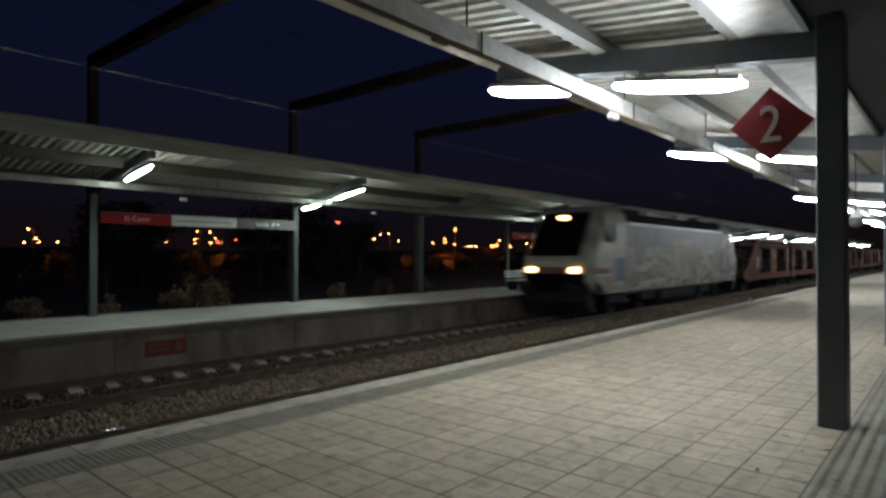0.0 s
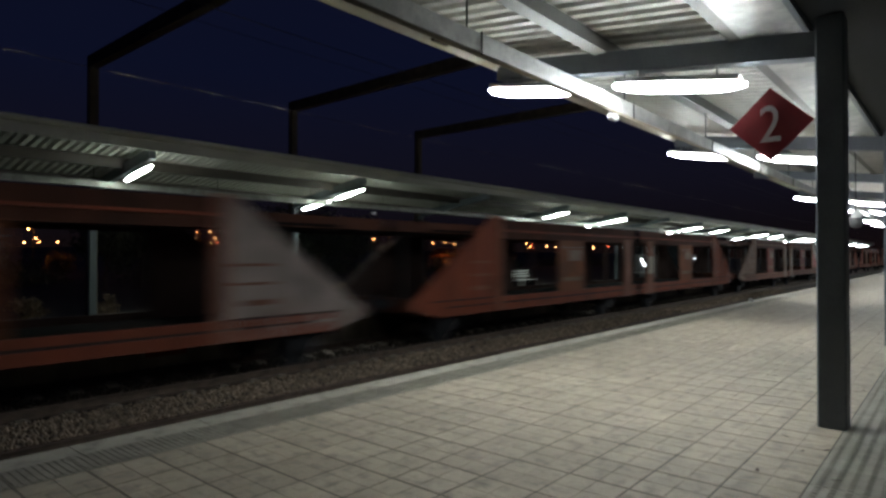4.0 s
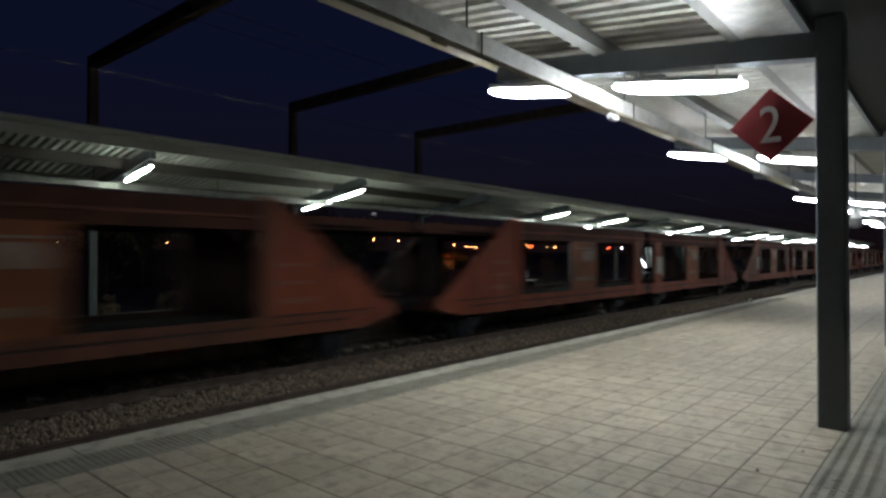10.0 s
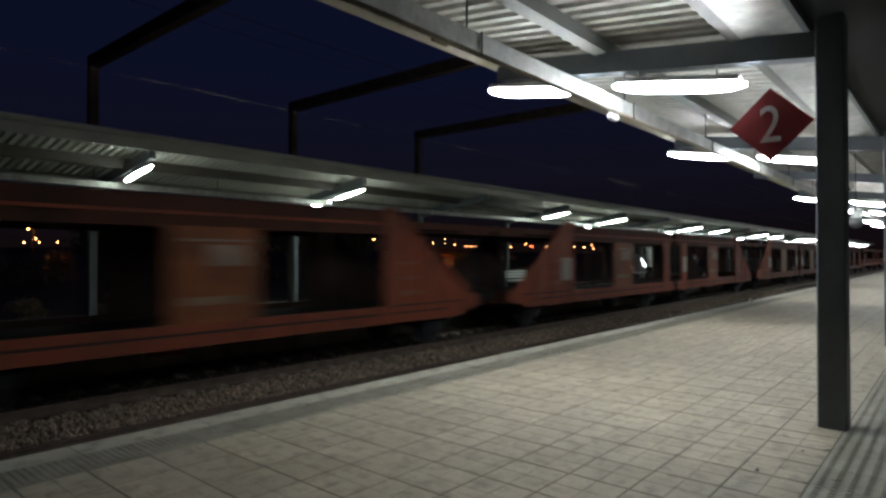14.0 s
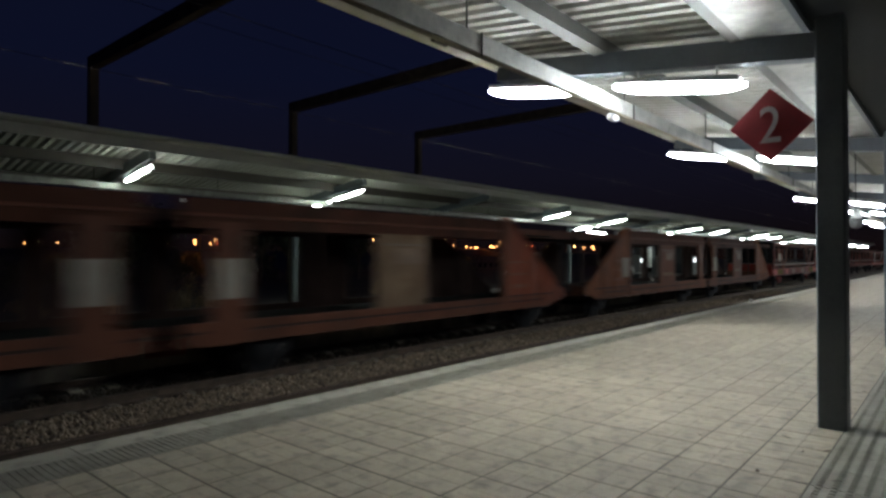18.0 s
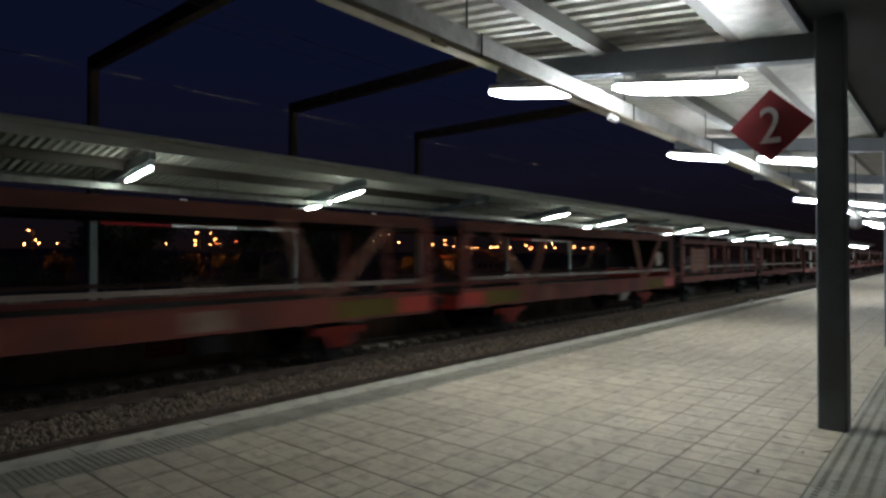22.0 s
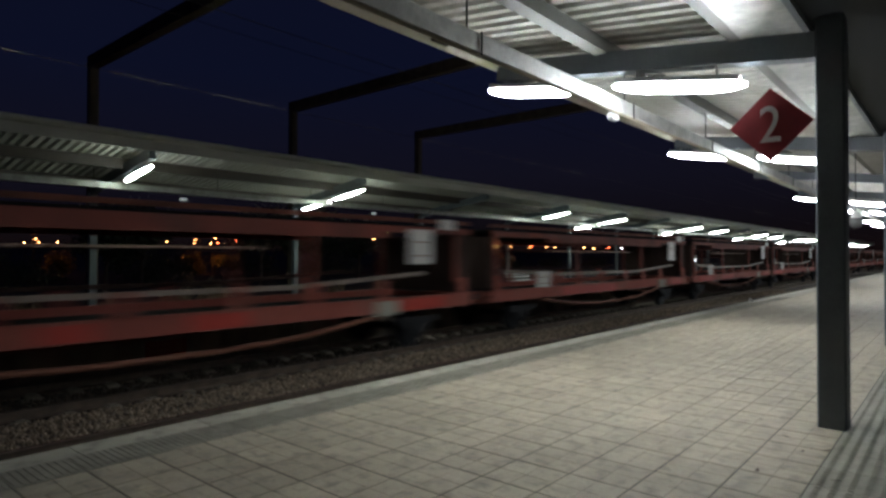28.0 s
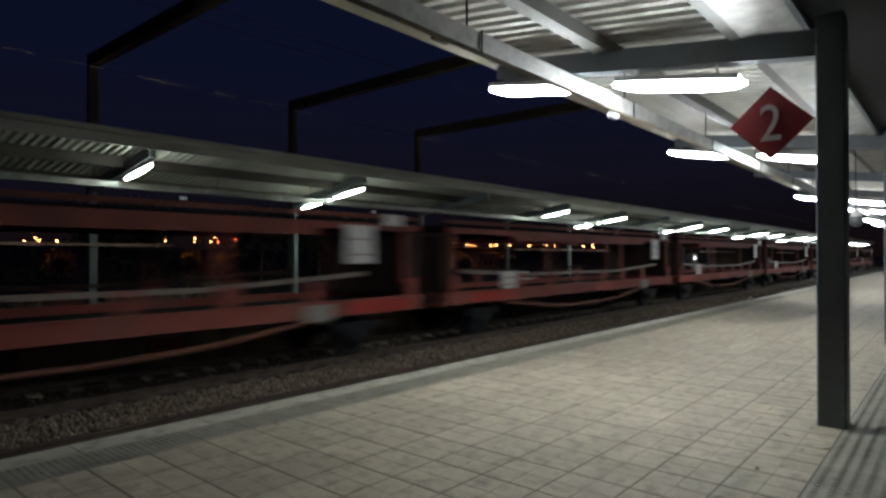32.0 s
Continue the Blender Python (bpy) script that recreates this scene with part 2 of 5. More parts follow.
M_TOPB = mat("deep_brown_paint", (0.075, 0.026, 0.015), 0.75, var=0.3, scale=1.2, bump=0.05, dirt=(0.03, 0.016, 0.011, 1.2), streak=(1, 1, 0.5), spec=0.15)
M_TOPB2 = mat("dull_brown_beam", (0.115, 0.040, 0.026), 0.75, var=0.3, scale=1.3, bump=0.05, dirt=(0.055, 0.024, 0.018, 1.2), spec=0.15)
M_APRON = mat("dull_red_apron", (0.15, 0.018, 0.012), 0.7, var=0.25, scale=1.3, bump=0.05, spec=0.15)
# dark brown that puts shade into far sides; also end walls, inner posts
M_SHADEBROWN = mat("shade_brown", (0.050, 0.033, 0.028), 0.9, var=0.3, scale=1.5, bump=0.05, spec=0.04)
M_DECK = mat("black_deck", (0.013, 0.012, 0.012), 0.95, var=0.3, scale=3, bump=0.1, spec=0.02)
M_PURLIN = mat("brown_purlin", (0.05, 0.04, 0.03), 0.7, var=0.2, scale=1.5, bump=0.04, streak=(0.4, 2, 2))
# dark brown painted in for the shade of the sill groove and slots
M_GROOVE = mat("groove_shade_brown", (0.03, 0.01, 0.007), 0.8)
M_BLUEW = mat("wagon_pale_paint", (0.26, 0.215, 0.19), 0.75, var=0.3, scale=1.4, bump=0.03, dirt=(0.14, 0.09, 0.07, 1.6), spec=0.2)


# ---- mesh helpers ----
def box(bm, x0, x1, y0, y1, z0, z1, bevel=0.0):
    v = [bm.verts.new((x, y, z)) for x in (x0, x1) for y in (y0, y1) for z in (z0, z1)]
    f = [bm.faces.new([v[i] for i in q]) for q in ((0, 1, 3, 2), (4, 6, 7, 5), (0, 4, 5, 1), (2, 3, 7, 6), (0, 2, 6, 4), (1, 5, 7, 3))]
    if bevel:
        bmesh.ops.bevel(bm, geom=list({e for q in f for e in q.edges}), offset=bevel, segments=1, affect="EDGES")


def prism(bm, poly, axis, lo, hi):
    """A polygon pushed along an axis; poly holds the two other coordinates in order."""
    def at(a, b, c):
        return ((c, a, b), (a, c, b), (a, b, c))[axis]
    n = len(poly)
    v0 = [bm.verts.new(at(a, b, lo)) for a, b in poly]
    v1 = [bm.verts.new(at(a, b, hi)) for a, b in poly]
    bm.faces.new(v0)
    bm.faces.new(v1[::-1])
    for i in range(n):
        j = (i + 1) % n
        bm.faces.new((v0[j], v0[i], v1[i], v1[j]))


def tube(bm, p, q, r, n=8, r2=None):
    p, q = Vector(p), Vector(q)
    d = (q - p).normalized()
    a = d.orthogonal().normalized()
    b = d.cross(a)
    r2 = r if r2 is None else r2
    ring = [[bm.verts.new(c + (a * math.cos(6.28318 * i / n) + b * math.sin(6.28318 * i / n)) * k) for i in range(n)] for c, k in ((p, r), (q, r2))]
    for i in range(n):
        j = (i + 1) % n
        bm.faces.new((ring[0][i], ring[0][j], ring[1][j], ring[1][i]))
    bm.faces.new(ring[0][::-1])
    bm.faces.new(ring[1])


def beam(bm, p, q, w, h):
    """A straight bar of section w (flat) by h (upright) from p to q."""
    p, q = Vector(p), Vector(q)
    d = (q - p).normalized()
    side = d.cross(Vector((0, 0, 1)))
    side = side.normalized() if side.length > 0.01 else Vector((1, 0, 0))
    up = side.cross(d).normalized()
    v = [bm.verts.new(c + side * (s * w / 2) + up * (t * h / 2)) for c in (p, q) for s, t in ((-1, -1), (1, -1), (1, 1), (-1, 1))]
    for i in range(4):
        j = (i + 1) % 4
        bm.faces.new((v[i], v[j], v[4 + j], v[4 + i]))
    bm.faces.new(v[3::-1])
    bm.faces.new(v[4:])


def mesh_of(bm, name, material, smooth=False):
    bmesh.ops.recalc_face_normals(bm, faces=bm.faces)
    me = bpy.data.meshes.new(name)
    bm.to_mesh(me)
    bm.free()
    me.materials.append(material)
    if smooth:
        me.polygons.foreach_set("use_smooth", [True] * len(me.polygons))
    return me


def part(name, bm, material, parent, label="", smooth=False):
    ob = new(name, mesh_of(bm, name, material, smooth))
    ob.parent = parent
    return tagged(ob, label)


def piece(name, me, parent, loc=(0, 0, 0), turn=0.0):
    """A part on shared mesh data."""
    ob = new(name, me)
    ob.parent = parent
    ob.location = loc
    ob.rotation_euler = (0, 0, turn)
    return ob


def thing(name, label, category, group="", m=None, kind=""):
    ob = tagged(new(name), label, category, group, kind)
    ob.empty_display_size = 0.2
    if m is not None:
        ob.matrix_basis = m
    return ob


def solid(name, bm, material, label, category, group="", kind="", m=None, smooth=False):
    """A thing of one mesh."""
    ob = tagged(new(name, mesh_of(bm, name, material, smooth)), label, category, group, kind)
    if m is not None:
        ob.matrix_basis = m
    return ob


def boxed(*boxes, bevel=0.0):
    bm = bmesh.new()
    for b in boxes:
        box(bm, *b, bevel=bevel)
    return bm


def words(text, size, material, parent, m, label=""):
    cu = bpy.data.curves.new("lettering", "FONT")
    cu.body, cu.size, cu.extrude = text, size, 0.003
    cu.align_x, cu.align_y = "CENTER", "CENTER"
    tmp = bpy.data.objects.new("lettering", cu)
    scene.collection.objects.link(tmp)
    bpy.context.view_layer.update()
    me = bpy.data.meshes.new_from_object(tmp.evaluated_get(bpy.context.evaluated_depsgraph_get()))
    bpy.data.objects.remove(tmp)
    me.materials.clear()
    me.materials.append(material)
    ob = new("lettering", me)
    ob.parent = parent
    ob.matrix_basis = m
    return tagged(ob, label)


# ---- ground and tracks ----
bm = bmesh.new()
NX = 60
gx = [-400 + 1500 * (i / NX) for i in range(NX + 1)]
gy = [-120, -40, -12, -4, 4.9, 5.6, 12.4, 13.0, 16.05, 17.2, 22, 27, 31, 36, 45, 55, 75, 100, 140, 190, 260, 350, 480, 650, 900, 1200]


def ground_z(x, y):
    if y < 4.95:
        return -1.2
    if y < 13.2:
        return -0.98
    if y < 16.1:
        return -1.2
    if y < 17.3:
        return -0.35
    if y < 31:
        z = -0.35 + 0.75 * (y - 17.3) / 13.7
    else:
        z = 0.4 - 3.15 * min(1, (y - 31) / 34)
    if y > 45:
        z += 0.5 * noise.noise((x / 40, y / 40, 0))
    if y > 420:
        z += (y - 420) * 0.012
    return z


rows = [[bm.verts.new((x, y, ground_z(x, y))) for y in gy] for x in gx]
for i in range(NX):
    for j in range(len(gy) - 1):
        bm.faces.new((rows[i][j], rows[i + 1][j], rows[i + 1][j + 1], rows[i][j + 1]))
solid("ground", bm, M_SOIL, "dark dry soil beside the railway", "ground", kind="structure")

X0, X1 = -14.0, 260.0
bm = boxed((X0, X1, 5.5, 12.5, -1.05, -0.925))
solid("ballast_bed", bm, M_BALBED, "dark packed ballast under both tracks", "ballast", kind="structure")

stone_rng = random.Random(7)
verts, faces = [], []


def stone(x, y, z, r):
    k = len(verts)
    for sx, sy, sz in ((1, 0, 0), (-0.9, 0.1, 0), (0, 1, 0.1), (0.1, -1, 0), (0, 0, 0.9), (0, 0.1, -0.8)):
        verts.append((x + r * sx * stone_rng.uniform(0.6, 1.2), y + r * sy * stone_rng.uniform(0.6, 1.2), z + r * sz * stone_rng.uniform(0.6, 1.1)))
    for a, b, c in ((0, 2, 4), (2, 1, 4), (1, 3, 4), (3, 0, 4), (2, 0, 5), (1, 2, 5), (3, 1, 5), (0, 3, 5)):
        faces.append((k + a, k + b, k + c))


for x_lo, x_hi, count in ((1.0, 9.0, 11000), (9.0, 20.0, 9000), (20.0, 45.0, 7000)):
    for _ in range(count):
        y = stone_rng.choice((stone_rng.uniform(8.0, 9.9), stone_rng.uniform(8.0, 9.9), stone_rng.uniform(11.7, 12.5)))
        crown = 0.05 if 8.35 < y < 9.65 else 0.0
        stone(stone_rng.uniform(x_lo, x_hi), y, -0.905 - (0.03 if y > 9.75 else 0.0) + crown + stone_rng.uniform(-0.01, 0.035), stone_rng.uniform(0.026, 0.062))
me = bpy.data.meshes.new("ballast")
me.from_pydata(verts, [], faces)
me.materials.append(M_BALLAST)
verts, faces = [], []
for x_lo, x_hi, count in ((1.0, 9.0, 3500), (9.0, 22.0, 3500), (22.0, 45.0, 2500)):
    for _ in range(count):
        stone(stone_rng.uniform(x_lo, x_hi), stone_rng.uniform(9.95, 11.65), -0.90 + stone_rng.uniform(-0.01, 0.03), stone_rng.uniform(0.022, 0.05))
oily = bpy.data.meshes.new("oily_ballast")
oily.from_pydata(verts, [], faces)
oily.materials.append(M_OILY)
tagged(new("oily_ballast", oily), "dark oil-stained ballast between the far rails", "ballast", kind="stuff")
tagged(new("ballast", me), "grey-brown crushed stone ballast between the rails", "ballast", kind="stuff")


def rail_profile():
    return [(-0.075, 0.0), (0.075, 0.0), (0.07, 0.018), (0.012, 0.035), (0.012, 0.115), (0.036, 0.128), (0.036, 0.146), (0.0305, 0.1535),
            (-0.0305, 0.1535), (-0.036, 0.146), (-0.036, 0.128), (-0.012, 0.115), (-0.012, 0.035), (-0.07, 0.018)]


sleeper_me = None
SLEEPER0 = -13.70
for axis in (AX_N, AX_F):
    track = thing("track", "pair of steel rails on pale concrete sleepers", "railway track", "tracks", pose(0, axis, RAIL), kind="structure")
    for s in (-1, 1):
        bm = bmesh.new()
        prism(bm, [(y + s * GAUGE, z - 0.16) for y, z in rail_profile()], 0, X0, X1)
        rail = part("rail", bm, M_RUST, track, "rusty steel rail")
        bm = bmesh.new()
        head = [(0.004 * i, 0.001 - 0.000024 * i * i * 4) for i in range(-4, 5)]
        loft_a = [bm.verts.new((X0, y + s * GAUGE, z)) for y, z in head]
        loft_b = [bm.verts.new((X1, y + s * GAUGE, z)) for y, z in head]
        for k in range(len(head) - 1):
            bm.faces.new((loft_a[k], loft_a[k + 1], loft_b[k + 1], loft_b[k]))
        worn = not (axis == AX_F and s < 0)
        part("running_surface", bm, M_RAILT if worn else M_RUST, rail, "polished bright rail head" if worn else "dull brown rail head", smooth=True)
    if sleeper_me is None:
        bm = bmesh.new()
        prism(bm, [(-1.3, -0.20), (-1.3, -0.34), (1.3, -0.34), (1.3, -0.20), (1.16, -0.15), (0.62, -0.14), (0.50, -0.19), (0.40, -0.26), (-0.40, -0.26), (-0.50, -0.19), (-0.62, -0.14), (-1.16, -0.15)], 0, -0.155, 0.155)
        bmesh.ops.bevel(bm, geom=[e for e in bm.edges], offset=0.05, segments=3, affect="EDGES")
        for s in (-1, 1):
            for k in (-1, 1):
                box(bm, -0.06, 0.06, s * GAUGE + k * 0.11 - 0.04, s * GAUGE + k * 0.11 + 0.04, -0.17, -0.125)
        sleeper_me = mesh_of(bm, "sleeper", M_SLEEP)
    for i in range(140):
        piece("sleeper", sleeper_me, track, (SLEEPER0 + i * 0.60, 0, 0.0))

# ---- near platform ----
PX0, PX1 = -12.0, 240.0
near_pf = thing("platform_near", "station platform paved with pale worn concrete slabs", "platform", kind="structure")
part("base", boxed((PX0, PX1, -6.0, EDGE_N - 0.03, -1.15, -0.003)), M_BED, near_pf, "dark mortar bed under the slabs")
part("platform_wall", boxed((PX0, PX1, EDGE_N - 0.03, EDGE_N + 0.0, -1.15, -0.12)), M_CONC, near_pf)
far_pf = thing("platform_far", "facing station platform with pale paving and concrete wall", "platform", kind="structure")
part("base", boxed((PX0, PX1, EDGE_F + 0.15, 16.12, -1.2, -0.04)), M_CONC, far_pf)
part("platform_wall", boxed((PX0, PX1, EDGE_F + 0.08, EDGE_F + 0.15, -1.2, -0.195)), M_CONC, far_pf, "stained concrete platform wall")
# coping face, darker and browner than the paving above it
M_COPING = mat("dark_coping", (0.15, 0.13, 0.10), 0.85, var=0.3, scale=2.5, bump=0.3, grain=35, streak=(1, 1, 0.5), dirt=(0.07, 0.058, 0.045, 2.5), world=True)
coping = mesh_of(boxed((0, 2.095, EDGE_F + 0.012, EDGE_F + 0.15, -0.19, -0.048), bevel=0.006), "coping", M_COPING)
for i in range(112):
    piece("coping", coping, far_pf, (PX0 + i * 2.1, 0, 0))
wall_len = mesh_of(boxed((0, 4.17, EDGE_F + 0.06, EDGE_F + 0.08, -1.2, -0.235)), "wall_length", M_CONC)
for i in range(60):
    piece("wall_length", wall_len, far_pf, (PX0 + i * 4.2, 0, 0))
bm = boxed((PX0, PX1, 16.0, 16.16, -0.3, 0.006))
part("rear_kerb", bm, M_CONC, far_pf)

# ---- canopies ----
def roof_n(y):
    return 3.57 + (y - 1.5) * 0.13


def ribbed_sheet(bm, x0, x1, y0, y1, zfun, pitch=0.21, rise=0.045):
    n = int((x1 - x0) / pitch)
    prof = []
    for i in range(n):
        x = x0 + i * pitch
        prof += [(x, 0), (x + pitch * 0.45, 0), (x + pitch * 0.55, rise), (x + pitch * 0.9, rise)]
    prof.append((x0 + n * pitch, 0))
    a = [bm.verts.new((x, y0, zfun(y0) + dz)) for x, dz in prof]
    b = [bm.verts.new((x, y1, zfun(y1) + dz)) for x, dz in prof]
    a2 = [bm.verts.new((x, y0, zfun(y0) + dz + 0.006)) for x, dz in prof]
    b2 = [bm.verts.new((x, y1, zfun(y1) + dz + 0.006)) for x, dz in prof]
    for i in range(len(prof) - 1):
        bm.faces.new((a[i], b[i], b[i + 1], a[i + 1]))
        bm.faces.new((a2[i], a2[i + 1], b2[i + 1], b2[i]))


def luminaire(name, x, y0, y1, z0, z1, material, group, w=0.17, h=0.095, cap=1.12):
    """A closed tubular luminaire along y under a roof beam."""
    lamp = thing(name, "lit white tubular luminaire under the canopy beam", "lamp", group, pose(x, y0, z0))
    dy, dz = y1 - y0, z1 - z0
    bm = bmesh.new()
    beam(bm, (0, dy * 0.04, dz * 0.04 + h * 0.72), (0, dy * 0.96, dz * 0.96 + h * 0.72), w * cap, 0.05)
    part("housing", bm, M_LAMPBODY, lamp)
    bm = bmesh.new()
    section = [(-0.42, 0.5), (-0.5, 0.25), (-0.42, -0.2), (-0.22, -0.5), (0.22, -0.5), (0.42, -0.2), (0.5, 0.25), (0.42, 0.5)]
    ends = [(0.0, 0.28), (0.04, 0.52), (0.12, 0.82), (0.24, 1.0), (0.76, 1.0), (0.88, 0.82), (0.96, 0.52), (1.0, 0.28)]
    rings = [[bm.verts.new((a * w * k, dy * q, dz * q + b * h * k + h * 0.3 * (1 - k))) for a, b in section] for q, k in ends]
    for u, v in zip(rings, rings[1:]):
        for i in range(8):
            bm.faces.new((u[i], u[(i + 1) % 8], v[(i + 1) % 8], v[i]))
    bm.faces.new(rings[0])
    bm.faces.new(rings[-1][::-1])
    part("diffuser", bm, material, lamp, "glowing white diffuser", smooth=True)
    for f in (0.2, 0.8):
        bm = bmesh.new()
        tube(bm, (0, dy * f, dz * f + 0.08), (0, dy * f, dz * f + 0.2), 0.012, 6)
        part("bracket", bm, M_GALV, lamp)
    return lamp


CN0, CN1 = FRAMES_N[0] - 1.5, FRAMES_N[-1] + 2.0
can_n = thing("canopy_near", "platform canopy of white ribbed sheet on grey steel frames", "canopy", kind="structure")
bm = bmesh.new()
ribbed_sheet(bm, CN0, CN1, 1.50, 4.30, roof_n, rise=0.058)
part("roof_sheet", bm, M_SHEET, can_n, "white ribbed roof sheet")
bm = boxed((CN0, CN1, 1.03, 1.52, 3.43, 3.438))
part("valley_plate", bm, M_GALV, can_n, "smooth galvanised valley plate")
part("rear_fascia", boxed((CN0, CN1, 0.98, 1.03, 3.41, 3.56)), M_STEEL, can_n)
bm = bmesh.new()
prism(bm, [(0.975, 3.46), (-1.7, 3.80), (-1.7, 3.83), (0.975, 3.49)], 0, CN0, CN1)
part("rear_wing", bm, M_WING, can_n, "roof wing behind the columns, coloured dark as if unlit")
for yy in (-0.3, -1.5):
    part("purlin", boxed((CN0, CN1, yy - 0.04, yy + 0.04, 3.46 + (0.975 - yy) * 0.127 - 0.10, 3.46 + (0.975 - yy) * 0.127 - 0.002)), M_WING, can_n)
bm = bmesh.new()
box(bm, CN0, CN1, 4.28, 4.34, roof_n(4.3) - 0.205, roof_n(4.3) + 0.10)
box(bm, CN0, CN1, 4.34, 4.40, roof_n(4.3) - 0.13, roof_n(4.3) - 0.08)
box(bm, CN0, CN1, 4.14, 4.28, roof_n(4.3) - 0.205, roof_n(4.3) - 0.19)
box(bm, CN0, CN1, 4.14, 4.155, roof_n(4.3) - 0.19, roof_n(4.3) - 0.15)
part("fascia", bm, M_FASC, can_n, "pale folded fascia with gutter lip")
for yy, w, h in ((4.1, 0.07, 0.12), (2.90, 0.15, 0.15), (1.56, 0.10, 0.15)):
    part("purlin", boxed((CN0, CN1, yy - w / 2, yy + w / 2, roof_n(yy) - h, roof_n(yy) - 0.004)), M_RAFTER if yy < 4 else M_FASC, can_n)
for x in FRAMES_N:
    bm = bmesh.new()
    beam(bm, (x, 4.25, roof_n(4.25) - 0.24), (x, 0.82, roof_n(0.82) - 0.24), 0.16, 0.22)
    part("beam", bm, M_STEEL, can_n, "grey tapered steel roof beam")
    bm = boxed((x - 0.115, x + 0.115, 0.715, 0.925, -0.03, 3.47), bevel=0.012)
    part("column", bm, M_STEEL, can_n, "square grey-blue steel column")
tray = thing("cable_tray_near", "galvanised cable tray hung below the canopy", "cable tray")
def trough(y0, y1, z0, z1, x0, x1, parent, metal=M_GALV):
    bm = bmesh.new()
    t = 0.008
    prism(bm, [(y0, z1), (y0, z0), (y1, z0), (y1, z1), (y1 - t, z1), (y1 - t, z0 + t), (y0 + t, z0 + t), (y0 + t, z1)], 0, x0, x1)
    part("trough", bm, metal, parent)


trough(2.84, 2.905, 3.04, 3.19, CN0, CN1, tray)
M_TRAYB = mat("brown_conduit", (0.40, 0.35, 0.28), 0.6, 0.1, var=0.25, scale=3, bump=0.05, streak=(0.3, 2, 2))
for yy, zz, rr in ((2.855, 3.031, 0.0085), (2.885, 3.031, 0.0085)):
    bm = bmesh.new()
    tube(bm, (CN0, yy, zz), (CN1, yy, zz), rr, 10)
    part("conduit", bm, M_TRAYB, tray, "brown conduit under the tray", smooth=True)
for i in range(1, 50):
    x = CN0 - 0.48 + 2.9 * i
    bm = bmesh.new()
    tube(bm, (x, 2.9, 3.04), (x, 2.9, roof_n(2.9) - 0.15), 0.008, 6)
    part("hanger", bm, M_DARK, tray)
    bm = bmesh.new()
    tube(bm, (x + 0.1, 2.83, 3.02), (x + 0.1, 2.83, 3.20), 0.008, 6)
    part("clip", bm, M_DARK, tray)
LIT_N = [i for i in range(1, len(FRAMES_N)) if (i - 2) % 3 != 2]
for i in LIT_N[:14]:
    x = FRAMES_N[i]
    luminaire("tube_lamp", x - 0.02, 4.4, 3.15, 3.46, 3.26, M_TUBE, "near canopy lamps")
    luminaire("tube_lamp", x - 0.02, 2.78, 1.48, 3.22, 3.01, M_TUBE, "near canopy lamps")


def roof_f(y):
    return 3.80 - (y - 12.5) * 0.16


CF0, CF1 = FRAMES_F[0] - 1.5, FRAMES_F[-1] + 2.0
can_f = thing("canopy_far", "facing canopy of pale ribbed sheet on slim steel posts", "canopy", kind="structure")
bm = bmesh.new()
ribbed_sheet(bm, CF0, CF1, 12.5, 15.9, roof_f, pitch=0.178, rise=0.07)
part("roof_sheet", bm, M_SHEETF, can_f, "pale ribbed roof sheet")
bm = bmesh.new()
box(bm, CF0, CF1, 12.40, 12.46, roof_f(12.5) - 0.215, roof_f(12.5) + 0.09)
prism(bm, [(12.40, roof_f(12.5) - 0.02), (12.36, roof_f(12.5)), (12.34, roof_f(12.5) + 0.05), (12.36, roof_f(12.5) + 0.10), (12.40, roof_f(12.5) + 0.115)], 0, CF0, CF1)
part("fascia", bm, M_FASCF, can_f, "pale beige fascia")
for yy, dd in ((13.84, 0.24), (15.55, 0.25)):
    part("purlin", boxed((CF0, CF1, yy - 0.035, yy + 0.035, roof_f(yy) - dd, roof_f(yy) - 0.008)), M_PURLIN, can_f, "brown channel purlin")
for x in FRAMES_F:
    bm = bmesh.new()
    beam(bm, (x, 12.55, roof_f(12.55) - 0.24), (x, 15.75, roof_f(15.75) - 0.24), 0.14, 0.22)
    part("beam", bm, M_FPOST, can_f)
    bm = boxed((x - 0.08, x + 0.08, POST_F - 0.08, POST_F + 0.08, -0.03, roof_f(POST_F) - 0.3), bevel=0.01)
    box(bm, x - 0.12, x + 0.12, POST_F - 0.12, POST_F + 0.12, -0.02, 0.008)
    part("post", bm, M_FPOST, can_f, "slim grey steel post")
tray = thing("cable_tray_far", "galvanised cable tray hung under the facing canopy", "cable tray")
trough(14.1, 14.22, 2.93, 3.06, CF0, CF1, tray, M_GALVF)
for i in range(48):
    x = CF0 + 1.2 + 2.86 * i
    bm = bmesh.new()
    tube(bm, (x, 14.16, 2.94), (x, 14.16, roof_f(14.2)), 0.008, 6)
    part("hanger", bm, M_DARK, tray)
LIT_F = [i for i in range(3, len(FRAMES_F)) if i % 3 != 2]
for i in LIT_F:
    x = FRAMES_F[i]
    luminaire("tube_lamp", x, 12.56, 13.86, 3.28, 3.08, M_TUBEF, "far canopy lamps", 0.125, 0.052, 0.85)
    if i in (4, 7, 9, 12, 15):
        luminaire("tube_lamp", x, 14.02, 15.43, 3.04, 2.86, M_TUBEF, "far canopy lamps", 0.125, 0.052, 0.85)
turned = luminaire("tube_lamp", 0, 0, 2.22, 0, -0.07, M_TUBEF, "far canopy lamps", 0.10, 0.045, 0.5)
turned.matrix_world = pose(28.35, 14.6, 2.74, rz=-90)

